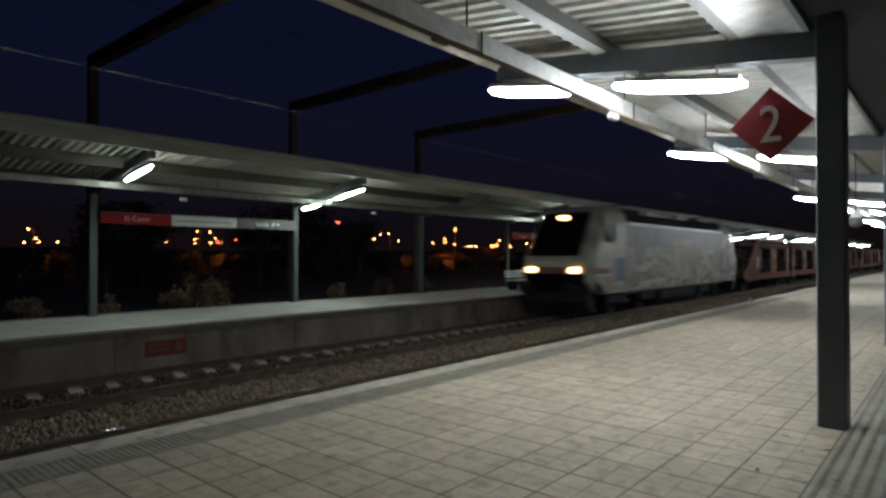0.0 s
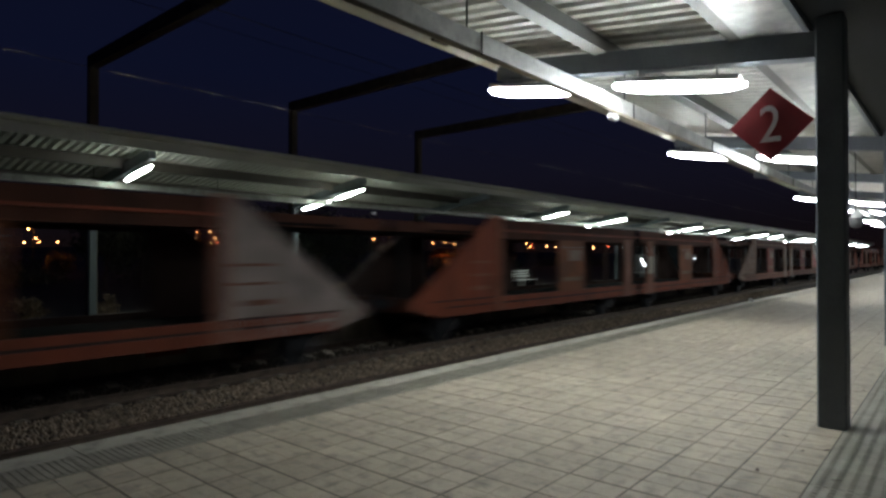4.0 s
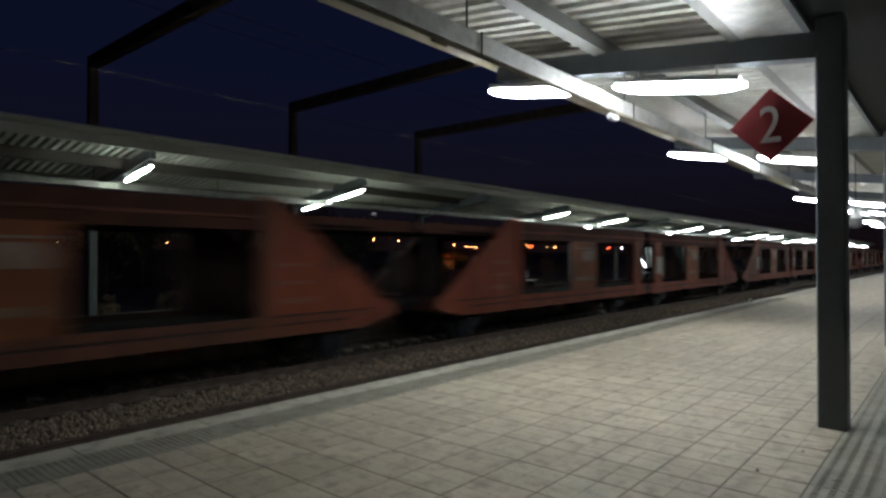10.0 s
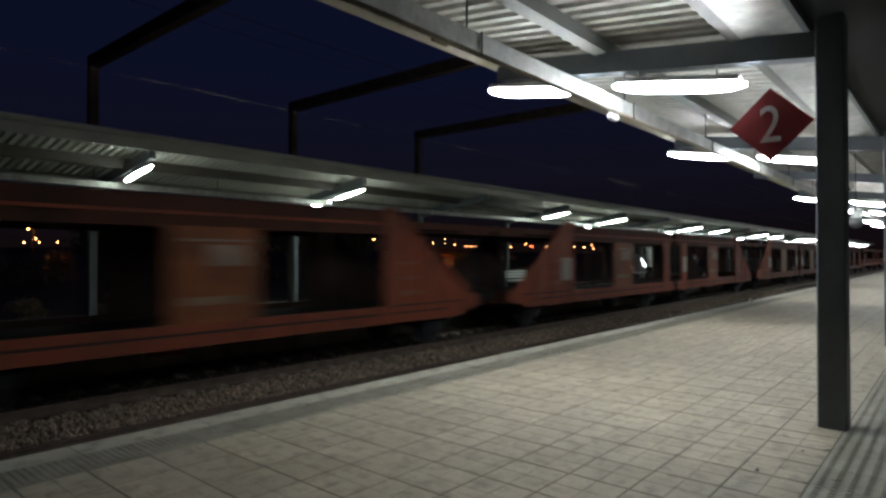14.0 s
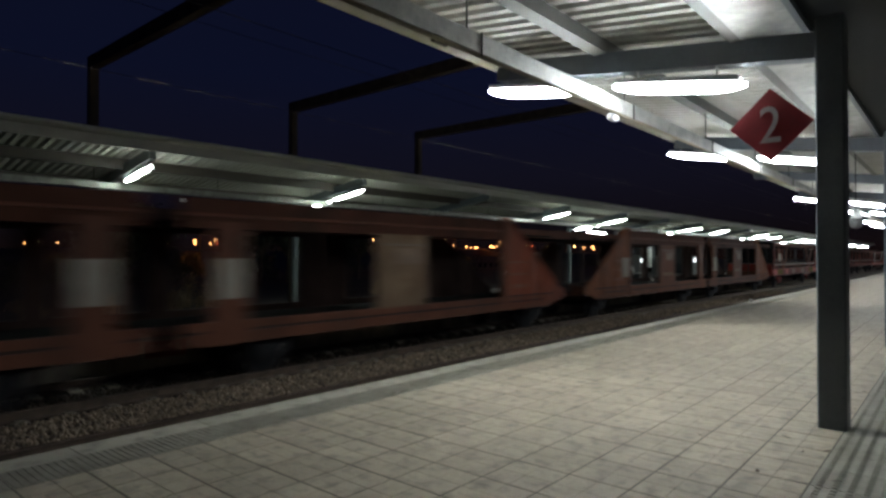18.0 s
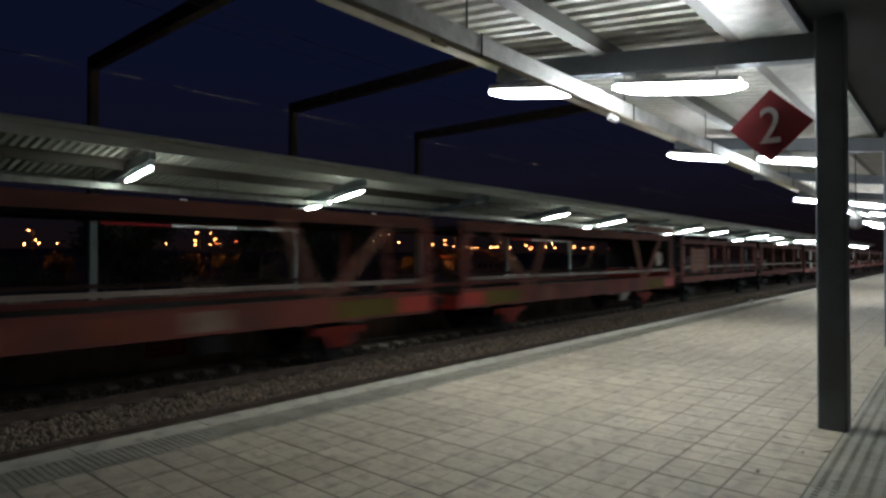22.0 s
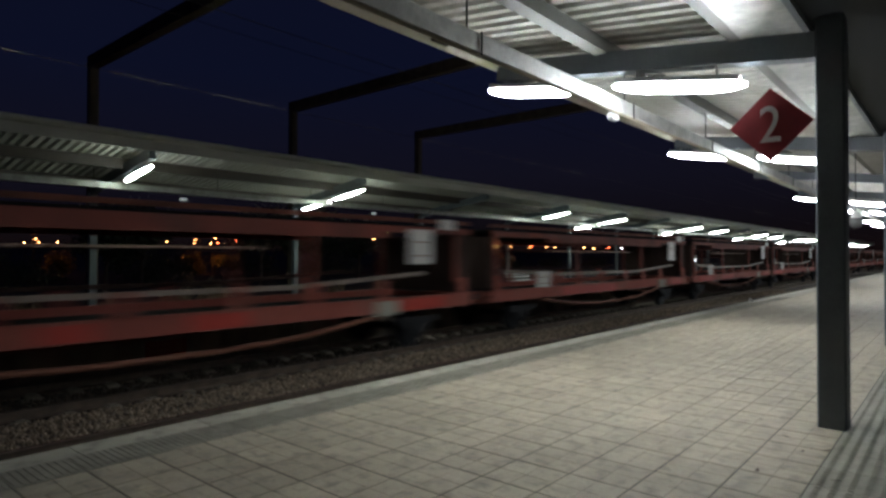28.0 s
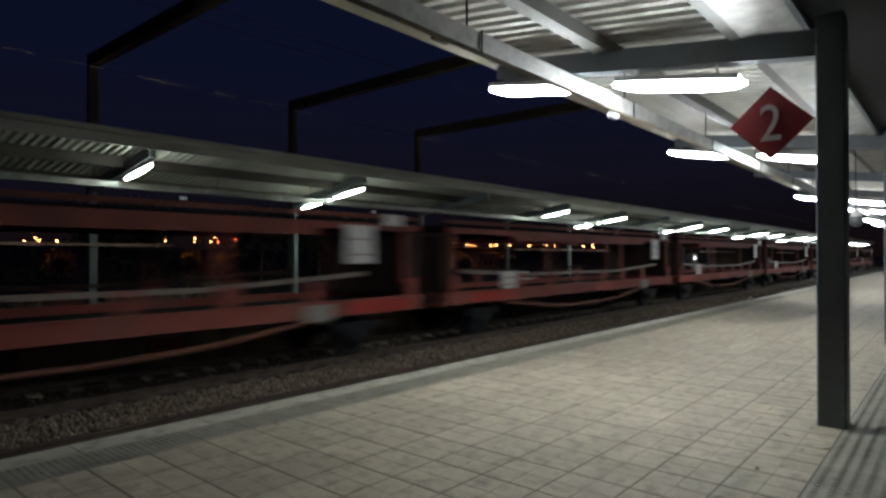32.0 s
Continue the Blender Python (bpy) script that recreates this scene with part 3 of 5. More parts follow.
# ---- catenary ----
for x in FRAMES_F[3:6]:
    g = thing("track_portal", "dark brown steel portal frame over the tracks", "portal", "track portals", pose(x + 0.07, 16.0, 0))
    part("mast", boxed((-0.10, 0.10, -0.10, 0.10, -0.3, 6.30)), M_CAT, g)
    part("mast", boxed((-0.10, 0.10, -16.5, -16.3, -0.1, 6.24)), M_CAT, g)
    bm = bmesh.new()
    beam(bm, (0, 0.1, 6.16), (0, -16.4, 6.10), 0.20, 0.30)
    part("cross_beam", bm, M_CAT, g)
for y, zz in ((AX_N, 4.54), (AX_F, 4.54), (AX_N, 5.85), (AX_F, 5.85)):
    bm = bmesh.new()
    tube(bm, (-20, y, zz), (240, y, zz), 0.0055, 8)
    solid("overhead_wire", bm, M_WIRE if y == AX_F and zz < 5 else M_OXIDE, "thin overhead contact wire above the track", "wire", "overhead wires")

# ---- rolling stock: local x runs back from the front end, z from the rail top ----
SIDE = 1.40


def wheel_mesh():
    bm = bmesh.new()
    for y in (-0.867, 0.867):
        s = 1 if y > 0 else -1
        tube(bm, (0, y - 0.065, 0), (0, y + 0.065, 0), 0.46, 28)
        tube(bm, (0, y - s * 0.095, 0), (0, y - s * 0.065, 0), 0.49, 28)
        tube(bm, (0, y + s * 0.065, 0), (0, y + s * 0.10, 0), 0.14, 14)
        tube(bm, (0, y + s * 0.065, 0.0), (0, y + s * 0.07, 0.0), 0.38, 24)
    tube(bm, (0, -0.9, 0), (0, 0.9, 0), 0.085, 12)
    return mesh_of(bm, "wheelset", M_DARK)


def axle_mesh():
    bm = bmesh.new()
    tube(bm, (0, -1.12, 0), (0, 1.12, 0), 0.06, 12)
    return mesh_of(bm, "axle", M_DARK)


WHEEL, AXLE, WHEELS = wheel_mesh(), axle_mesh(), []


def buffer_mesh(d):
    bm = bmesh.new()
    tube(bm, (0, 0, 0), (d * 0.42, 0, 0), 0.10, 12)
    tube(bm, (d * 0.38, 0, 0), (d * 0.42, 0, 0), 0.22, 16)
    return mesh_of(bm, "buffer", M_DARK)


BUF_F, BUF_R = buffer_mesh(-1), buffer_mesh(1)


def running_gear(unit, xs, length, ends=True):
    for x in xs:
        axle = piece("axle", AXLE, unit, (x, 0, 0.46))
        WHEELS.append(piece("wheelset", WHEEL, axle))
    if ends:
        for y in (-0.9, 0.9):
            piece("buffer", BUF_F, unit, (0.42, y, 1.05))
            piece("buffer", BUF_R, unit, (length - 0.42, y, 1.05))


def axle_guards(unit, xs, material):
    for x in xs:
        for s in (-1, 1):
            bm = bmesh.new()
            prism(bm, [(x - 0.75, 0.72), (x + 0.75, 0.72), (x + 0.35, 0.5), (x + 0.2, 0.3), (x - 0.2, 0.3), (x - 0.35, 0.5)], 1, s * 1.16 - 0.02, s * 1.16 + 0.02)
            beam(bm, (x - 0.7, s * 1.14, 0.62), (x + 0.7, s * 1.14, 0.62), 0.09, 0.08)
            part("axle_guard", bm, material, unit)


def side_quad(bm, x0, x1, z0, z1, s, depth=0.06, out=0.0):
    box(bm, x0, x1, *sorted((s * (SIDE + out), s * (SIDE + out - depth))), z0, z1)


def panelled_carrier(x_length, paint, front_paint, rear_paint, panel_paint, post_paint, plate=M_PLATE, inner=None, end_plate=False):
    """A double-deck car carrier of two halves with sheeted triangular ends."""
    L = x_length
    k = L / 26.6
    u = thing("car_carrier_wagon", "weathered orange double-deck car carrier with triangular sheeted ends, empty", "wagon", "sheeted car carriers")
    outer = (paint, front_paint, rear_paint, panel_paint, post_paint)
    for s in (-1, 1):
        # the side towards the far platform shows its inner face, shade in its colour
        paint, front_paint, rear_paint, panel_paint, post_paint = outer if s < 0 else [M_SHADEBROWN] * 5
        for a, b in ((1.6, 13.15), (13.55, 25.0)):
            bm = bmesh.new()
            side_quad(bm, a * k, b * k, 0.66, 0.85, s)
            sill = part("side_sill", bm, paint, u)
            bm = bmesh.new()
            side_quad(bm, a * k, b * k, 0.85, 0.90, s, out=-0.02)
            part("dark_groove", bm, M_GROOVE, sill, "dark groove along the sill")
            bm = bmesh.new()
            side_quad(bm, a * k, b * k, 0.90, 1.04, s)
            part("upper_flange", bm, paint, sill)
        for a, b in ((4.1, 13.0), (13.6, 22.5)):
            bm = bmesh.new()
            side_quad(bm, a * k, b * k, 2.60, 2.80, s, out=-0.03)
            top = part("top_beam", bm, M_TOPB if s < 0 else M_SHADEBROWN, u, "deep brown top beam" if s < 0 else "")
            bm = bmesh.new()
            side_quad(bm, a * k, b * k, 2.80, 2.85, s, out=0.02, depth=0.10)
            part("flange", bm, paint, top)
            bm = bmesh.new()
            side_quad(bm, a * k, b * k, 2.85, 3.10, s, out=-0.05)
            part("deck_edge", bm, M_TOPB if s < 0 else M_SHADEBROWN, top)
        tri = [(0.55 * k, 0.90), (1.5 * k, 0.68), (4.15 * k, 0.66), (4.15 * k, 3.20), (3.72 * k, 3.20), (1.05 * k, 1.32), (0.62 * k, 1.10)]
        rear = [(25.85 * k, 0.90), (25.0 * k, 0.68), (22.45 * k, 0.66), (22.45 * k, 3.20), (22.72 * k, 3.20), (25.3 * k, 1.32), (25.75 * k, 1.10)]
        for poly, m in ((tri, front_paint), (rear, rear_paint)):
            bm = bmesh.new()
            prism(bm, poly, 1, *sorted((s * SIDE, s * (SIDE - 0.05))))
            end = part("end_panel", bm, m, u, "sheet-steel triangular end panel")
            (x_a, _), (x_b, _) = poly[5], poly[4]
            lid = 1.33
            bm = bmesh.new()
            painted = inner is not None and poly is not tri
            beam(bm, (x_a, s * (SIDE + 0.01), lid - (0.08 if painted else 0)), (x_b, s * (SIDE + 0.01), 3.18 - (0.08 if painted else 0)), 0.07, 0.22 if painted else 0.06)
            part("sloping_flange", bm, M_BOARD if painted else m, end)
            for q in (0.30, 0.64):
                x_r = x_a + (x_b - x_a) * q
                bm = bmesh.new()
                box(bm, x_r - 0.03, x_r + 0.03, *sorted((s * SIDE, s * (SIDE + 0.03))), 0.80, lid + 1.86 * q - 0.05)
                part("stiffener", bm, m, end)
            bm = bmesh.new()
            x_c = x_a + (x_b - x_a) * 0.62
            box(bm, *sorted((x_c, x_c + (x_b - x_a) * 0.3)), *sorted((s * (SIDE + 0.004), s * (SIDE + 0.012))), 1.26, 1.36)
            part("stencil_bar", bm, M_OPALE, end, "pale stencilled bar")
            bm = bmesh.new()
            box(bm, *sorted((x_a + (x_b - x_a) * 0.1, x_b)), *sorted((s * (SIDE + 0.004), s * (SIDE + 0.02))), 1.02, 1.06)
            box(bm, *sorted((x_a + (x_b - x_a) * 0.3, x_b)), *sorted((s * (SIDE + 0.004), s * (SIDE + 0.02))), 0.86, 0.90)
            part("step_slot", bm, M_GROOVE, end, "dark strips in place of slots over the step")
            bm = bmesh.new()
            x_v = poly[3][0] + (-0.08 if x_b > x_a else 0.08)
            box(bm, *sorted((x_v - 0.10, x_v + 0.10)), *sorted((s * SIDE, s * (SIDE + 0.035))), 0.68, 3.18)
            part("edge_post", bm, post_paint, end, "upright edge post of the end panel")
            for zz in (1.62, 1.95):
                bm = bmesh.new()
                box(bm, *sorted((x_a + (x_b - x_a) * 0.66, x_b)), *sorted((s * (SIDE + 0.004), s * (SIDE + 0.01))), zz, zz + 0.05)
                part("stencil_bar", bm, M_OPALE, end)
            if poly is tri and end_plate and s < 0:
                bm = bmesh.new()
                box(bm, x_b - 0.32, x_b + 0.22, -SIDE - 0.05, -SIDE - 0.038, 1.38, 2.08)
                part("data_plate", bm, M_GREYP if m is M_OBROWN else plate, end, "pale data plate")
            if painted:
                bm = bmesh.new()
                prism(bm, [(x_b - (x_b - x_a) * q, z) for q, z in ((0.02, 1.2), (0.02, 2.5), (0.60, 1.62), (0.66, 1.2))], 1, *sorted((s * (SIDE + 0.004), s * (SIDE + 0.014))))
                part("red_field", bm, inner, end, "red painted field on the end panel")
        for a, b, m in ((12.0, 12.62, post_paint), (14.12, 14.75, post_paint)):
            bm = bmesh.new()
            side_quad(bm, a * k, b * k, 1.0, 2.72, s, out=0.012, depth=0.09)
            side_quad(bm, (a - 0.12) * k, (b + 0.12) * k, 0.64, 1.0, s, out=0.012, depth=0.09)
            post = part("side_post", bm, m, u)
            if a == 14.12 or (a == 12.0 and panel_paint is M_BEIGE):
                bm = bmesh.new()
                side_quad(bm, (a + 0.06) * k, (b - 0.06) * k, 1.42, 2.10, s, out=0.022, depth=0.01)
                part("data_plate", bm, plate, post, "pale data plate")
        for a, b in ((7.2, 8.85), (17.8, 19.4)):
            bm = bmesh.new()
            side_quad(bm, a * k, b * k, 1.0, 2.62, s, depth=0.045)
            wide = part("side_panel", bm, panel_paint, u, "broad sheet panel between the openings")
            bm = bmesh.new()
            side_quad(bm, (a + 0.66) * k, (b - 0.17) * k, 1.97, 2.32, s, out=0.008, depth=0.01)
            part("stencil_mark", bm, M_GREYP, wide, "pale worn stencil mark")
            bm = bmesh.new()
            side_quad(bm, (a + 0.2) * k, (b - 0.2) * k, 1.33, 1.46, s, out=0.008, depth=0.01)
            part("stencil_bar", bm, M_BEIGE, wide)
            bm = bmesh.new()
            side_quad(bm, (a + 0.2) * k, (b - 0.1) * k, 2.38, 2.41, s, out=0.02, depth=0.02)
            part("grab_bar", bm, M_LINK, wide)
        for a, b in ((4.15, 7.2), (8.85, 12.0), (14.75, 17.8), (19.4, 22.45)):
            bm = bmesh.new()
            c = (a + b) / 2 * k
            beam(bm, (c, s * (SIDE - 0.05), 1.0), (c, s * (SIDE - 0.05), 2.65), 0.05, 0.07)
            part("inner_post", bm, M_SHADEBROWN, u)
    for a, b in ((0.6, 13.1), (13.6, 26.0)):
        part("lower_deck", boxed((a * k, b * k, -1.32, 1.32, 0.84, 0.90)), M_DECK, u)
    for a, b in ((1.4, 13.0), (13.7, 25.2)):
        for s in (-1, 1):
            q = (1.4, 4.1) if a < 5 else (22.5, 25.2)
            part("deck_end_edge", boxed((q[0] * k, q[1] * k, *sorted((s * 1.28, s * 1.31)), 2.68, 2.92)), M_TOPB, u)
        part("upper_deck", boxed((a * k, b * k, -1.32, 1.32, 2.70, 2.76)), M_DECK, u)
    for a, b in ((0.12, 1.4 * k), (25.2 * k, L - 0.12)):
        ramp = part("upper_ramp", boxed((a, b, -1.28, 1.28, 2.70, 2.78)), M_DECK, u, "dark hinged ramp of the upper deck")
        for s in (-1, 1):
            part("ramp_edge", boxed((a, b, *sorted((s * 1.28, s * 1.31)), 2.68, 2.92)), M_TOPB, ramp)
    for x in (0.55, L - 0.65):
        part("headstock", boxed((x, x + 0.1, -1.25, 1.25, 0.82, 1.16)), M_TOPB, u)
        for s in (-1, 1):
            bm = bmesh.new()
            beam(bm, (x, s * 1.2, 1.1), (x, s * 1.2, 2.7), 0.07, 0.07)
            part("end_upright", bm, M_DARK, u)
    xs = [2.2 * k, 11.2 * k, 15.4 * k, 24.4 * k]
    running_gear(u, xs, L)
    axle_guards(u, xs, M_DARK)
    return u


def braced_carrier(L, paint, end_paint, flip, fields):
    """An open car carrier with V braces at its ends and raised upper ramps."""
    u = thing("braced_car_wagon", "rust-red open car carrier with V-braced sides, empty", "wagon", "braced car carriers")
    f = (lambda x: L - x) if flip else (lambda x: x)
    for s in (-1, 1):
        bm = bmesh.new()
        side_quad(bm, 0.5, L - 0.5, 0.84, 1.30, s)
        side_quad(bm, 0.5, L - 0.5, 1.28, 1.33, s, out=0.03, depth=0.1)
        sill = part("side_sill", bm, paint, u)
        for a, b, m in ((0.55, 1.5, end_paint), (L - 1.6, L - 0.55, end_paint), (1.6, 3.2, M_OLIVE), (L - 3.4, L - 1.7, M_OLIVE), *fields):
            bm = bmesh.new()
            side_quad(bm, a, b, 0.9, 1.24, s, out=0.006, depth=0.012)
            part("painted_field", bm, m, sill, "painted field on the sill")
        bm = bmesh.new()
        side_quad(bm, 0.6, L - 0.6, 2.80, 3.04, s, out=-0.01)
        part("top_beam", bm, M_TOPB2, u, "dull brown top beam")
        bm = bmesh.new()
        side_quad(bm, 0.7, L - 0.7, 1.54, 1.63, s, out=-0.02, depth=0.03)
        part("guard_rail", bm, M_LINK if s < 0 else M_SHADEBROWN, u, "pale guard rail" if s < 0 else "")
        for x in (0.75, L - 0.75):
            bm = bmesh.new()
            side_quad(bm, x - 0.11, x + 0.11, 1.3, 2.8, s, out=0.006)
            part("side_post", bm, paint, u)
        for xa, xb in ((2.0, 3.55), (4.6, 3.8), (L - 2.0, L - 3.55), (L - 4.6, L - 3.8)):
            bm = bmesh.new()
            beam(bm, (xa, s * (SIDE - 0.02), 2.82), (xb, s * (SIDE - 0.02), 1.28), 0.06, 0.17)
            part("brace", bm, M_OPALE if s < 0 else M_SHADEBROWN, u)
        bm = bmesh.new()
        a, b = sorted((f(0.4), f(4.4)))
        side_quad(bm, a, b, 3.14, 3.36, s, out=0.0, depth=0.05)
        part("ramp_edge", bm, M_OBROWN, u, "raised upper ramp edge")
        bm = bmesh.new()
        c = f(2.2)
        prism(bm, [(c + 0.30 * math.copysign(abs(math.cos(q)) ** 0.6, math.cos(q)), 2.06 + 0.28 * math.copysign(abs(math.sin(q)) ** 0.6, math.sin(q))) for q in [i * math.pi / 10 for i in range(20)]], 1, *sorted((s * (SIDE + 0.02), s * SIDE)))
        part("data_board", bm, M_PLATE if s < 0 else M_SHADEBROWN, u, "pale round-cornered data board" if s < 0 else "")
    a, b = sorted((f(0.15), f(1.25)))
    flap = part("end_flap", boxed((a, b, -1.36, 1.36, 1.68, 3.08), bevel=0.03), M_DECK, u, "raised black end flap")
    for y in (-1.38, 1.38):
        part("hinge_arm", boxed((a + 0.1, a + 0.2, y - 0.02, y + 0.02, 1.3, 2.9)), M_DECK, flap)
    part("end_apron", boxed((a, b, -1.36, 1.36, 0.98, 1.62), bevel=0.02), M_APRON, u, "dull red end apron")
    part("lower_deck", boxed((0.5, L - 0.5, -1.34, 1.34, 1.16, 1.22)), M_DECK, u)
    part("upper_deck", boxed((0.6, L - 0.6, -1.34, 1.34, 2.86, 2.92)), M_DECK, u)
    for x in (0.5, L - 0.6):
        part("headstock", boxed((x, x + 0.1, -1.25, 1.25, 0.82, 1.2)), end_paint, u)
    xs = [3.1, L - 3.1]
    running_gear(u, xs, L)
    axle_guards(u, xs, M_APRON)
    for s in (-1, 1):
        part("brake_box", boxed((10.1, 10.45, *sorted((s * 1.2, s * 1.36)), 0.52, 0.84), bevel=0.02), M_PLATE if flip else M_DARK, u)
    return u


def slim_carrier(L, paint, board):
    """A low open car carrier with thin beams and a broad board."""
    u = thing("slim_car_wagon", "dull red open car carrier with thin beams and pale guard rail", "wagon", "slim car carriers")
    for s in (-1, 1):
        bm = bmesh.new()
        side_quad(bm, 0.45, L - 0.45, 0.98, 1.22, s)
        side_quad(bm, 0.45, L - 0.45, 1.20, 1.24, s, out=0.04, depth=0.1)
        part("side_sill", bm, paint, u)
        bm = bmesh.new()
        side_quad(bm, 0.5, L - 0.5, 2.74, 2.95, s, out=-0.01)
        part("top_beam", bm, M_TOPB2, u, "dull brown top beam")
        for a, b in ((0.6, L / 2 - 0.3), (L / 2 + 0.3, L - 0.6)):
            bm = bmesh.new()
            side_quad(bm, a, b, 1.63, 1.71, s, out=-0.02, depth=0.03)
            part("guard_rail", bm, M_LINK if s < 0 else M_SHADEBROWN, u, "pale guard rail" if s < 0 else "")
        for x in (0.7, 3.9, L / 2, L - 3.6, L - 0.7):
            bm = bmesh.new()
            side_quad(bm, x - 0.12, x + 0.12, 1.2, 2.76, s, out=0.004)
            part("side_post", bm, paint, u)
        bm = bmesh.new()
        if board:
            side_quad(bm, 1.75, 3.7, 1.5, 2.52, s, out=0.012, depth=0.03)
            big = part("data_board", bm, M_OPALE, u, "broad faded brown data board")
            for z in (2.3, 2.08, 1.86):
                bm = bmesh.new()
                side_quad(bm, 1.95, 3.5, z, z + 0.05, s, out=0.018, depth=0.01)
                part("stencil_bar", bm, M_OBROWN, big)
        else:
            side_quad(bm, L - 2.3, L - 1.8, 2.05, 2.7, s, out=0.02, depth=0.03)
            part("data_board", bm, M_GREYP, u, "small greyed data board")
    part("lower_deck", boxed((0.45, L - 0.45, -1.34, 1.34, 1.08, 1.14)), M_DECK, u)
    part("upper_deck", boxed((0.5, L - 0.5, -1.34, 1.34, 2.80, 2.86)), M_DECK, u)
    for x in (0.45, L - 0.55):
        part("headstock", boxed((x, x + 0.1, -1.25, 1.25, 0.85, 1.16)), M_DARK, u)
    xs = [2.4, L - 2.4]
    running_gear(u, xs, L)
    axle_guards(u, xs, M_DARK)
    return u


def tube_path(bm, pts, r, n=8):
    """One bent rod, bowed in the plane of x and z."""
    rings = []
    for i, p in enumerate(pts):
        d = (Vector(pts[min(i + 1, len(pts) - 1)]) - Vector(pts[max(i - 1, 0)])).normalized()
        a, b = Vector((0, 1, 0)), d.cross(Vector((0, 1, 0)))
        rings.append([bm.verts.new(Vector(p) + (a * math.cos(6.28318 * k / n) + b * math.sin(6.28318 * k / n)) * r) for k in range(n)])
    for u, v in zip(rings, rings[1:]):
        for k in range(n):
            bm.faces.new((u[k], u[(k + 1) % n], v[(k + 1) % n], v[k]))
    bm.faces.new(rings[0][::-1])
    bm.faces.new(rings[-1])


def sagging_carrier(L, fields, first=False):
    """A red open car carrier with white boards and a bowed truss rod below the sill."""
    u = thing("red_car_wagon", "bright red open car carrier with white boards and bowed truss rod", "wagon", "red car carriers")
    for s in (-1, 1):
        bm = bmesh.new()
        side_quad(bm, 0.45, L - 0.45, 0.90, 1.19, s)
        side_quad(bm, 0.45, L - 0.45, 1.18, 1.22, s, out=0.03, depth=0.1)
        sill = part("side_sill", bm, M_DRED, u)
        for a, b, m in fields:
            bm = bmesh.new()
            side_quad(bm, a, b, 0.92, 1.17, s, out=0.006, depth=0.012)
            part("painted_field", bm, m, sill, "repainted field on the sill")
        bm = bmesh.new()
        side_quad(bm, 12.1, 12.75, 0.84, 1.16, s, out=0.015, depth=0.02)
        part("data_plate", bm, M_PLATE, sill, "pale data plate")
        bm = bmesh.new()
        side_quad(bm, 0.5, L - 0.5, 2.66, 2.80, s, out=-0.01)
        top = part("top_beam", bm, M_VRED if s < 0 else M_SHADEBROWN, u)
        bm = bmesh.new()
        side_quad(bm, 0.5, L - 0.5, 2.90, 2.99, s, out=-0.02)
        part("edge_rail", bm, M_TOPB2, top)
        bm = bmesh.new()
        side_quad(bm, 3.3, 12.4, 2.52, 2.68, s, out=-0.015)
        part("belly_plate", bm, M_VRED, top)
        bm = bmesh.new()
        pts = [(x, s * (SIDE - 0.03), z) for x, z in ((1.0, 1.72), (4.0, 1.57), (10.0, 1.55), (13.6, 1.74))]
        for p, q in zip(pts, pts[1:]):
            beam(bm, p, q, 0.04, 0.09)
        part("guard_rail", bm, M_LINK if s < 0 else M_SHADEBROWN, u, "pale guard rail" if s < 0 else "")
        bm = bmesh.new()
        side_quad(bm, 3.4, 9.4, 2.26, 2.30, s, out=-0.03, depth=0.03)
        part("upper_rail", bm, M_GREYP if s < 0 else M_SHADEBROWN, u, "thin greyed upper rail" if s < 0 else "")
        for x in (0.75, 3.7, 5.3, 7.0, 8.9, 10.5, 12.3, L - 0.8):
            bm = bmesh.new()
            side_quad(bm, x - 0.13, x + 0.13, 1.2, 1.6, s, depth=0.05)
            part("stanchion", bm, M_DRED, u)
        for x in (0.7, 5.2, 10.4, L - 1.0):
            bm = bmesh.new()
            side_quad(bm, x - 0.07, x + 0.07, 1.5, 2.7, s, out=-0.03)
            part("side_post", bm, M_VRED, u)
        bm = bmesh.new()
        tube_path(bm, [(x, s * (SIDE - 0.06), z) for x, z in ((3.0, 0.86), (3.9, 0.76), (5.2, 0.60), (6.6, 0.53), (8.6, 0.53), (10.2, 0.60), (11.4, 0.74), (12.3, 0.86))], 0.05)
        part("truss_rod", bm, M_OPALE, u, "bowed pale red truss rod")
        boards = [(2.68, 3.38, 1.20, 1.68, "lower_board"), (13.08, 13.82, 1.95, 2.74, "upper_board"), (14.15, 14.65, 2.76, 3.0, "small_board")]
        if first:
            boards.append((2.5, 3.15, 1.88, 2.62, "upper_board"))
        for x0, x1, z0, z1, nm in boards if s < 0 else ():
            bm = bmesh.new()
            side_quad(bm, x0, x1, z0, z1, s, out=0.03, depth=0.02)
            b = part(nm, bm, M_BOARD, u, "white data board")
            if nm != "small_board":
                for q in (0.22, 0.62):
                    bm = bmesh.new()
                    side_quad(bm, x0 + 0.15, x1 - 0.15, z0 + (z1 - z0) * q, z0 + (z1 - z0) * q + 0.03, s, out=0.034, depth=0.006)
                    part("writing_bar", bm, M_OPALE, b)
    part("lower_deck", boxed((0.45, L - 0.45, -1.34, 1.34, 1.0, 1.06)), M_DECK, u)
    part("upper_deck", boxed((0.5, L - 0.5, -1.34, 1.34, 2.80, 2.86)), M_DECK, u)
    for x in (0.42, L - 0.52):
        part("headstock", boxed((x, x + 0.1, -1.25, 1.25, 0.86, 1.18)), M_DRED, u)
        a = x - 0.02 if x < 1 else x - 0.4
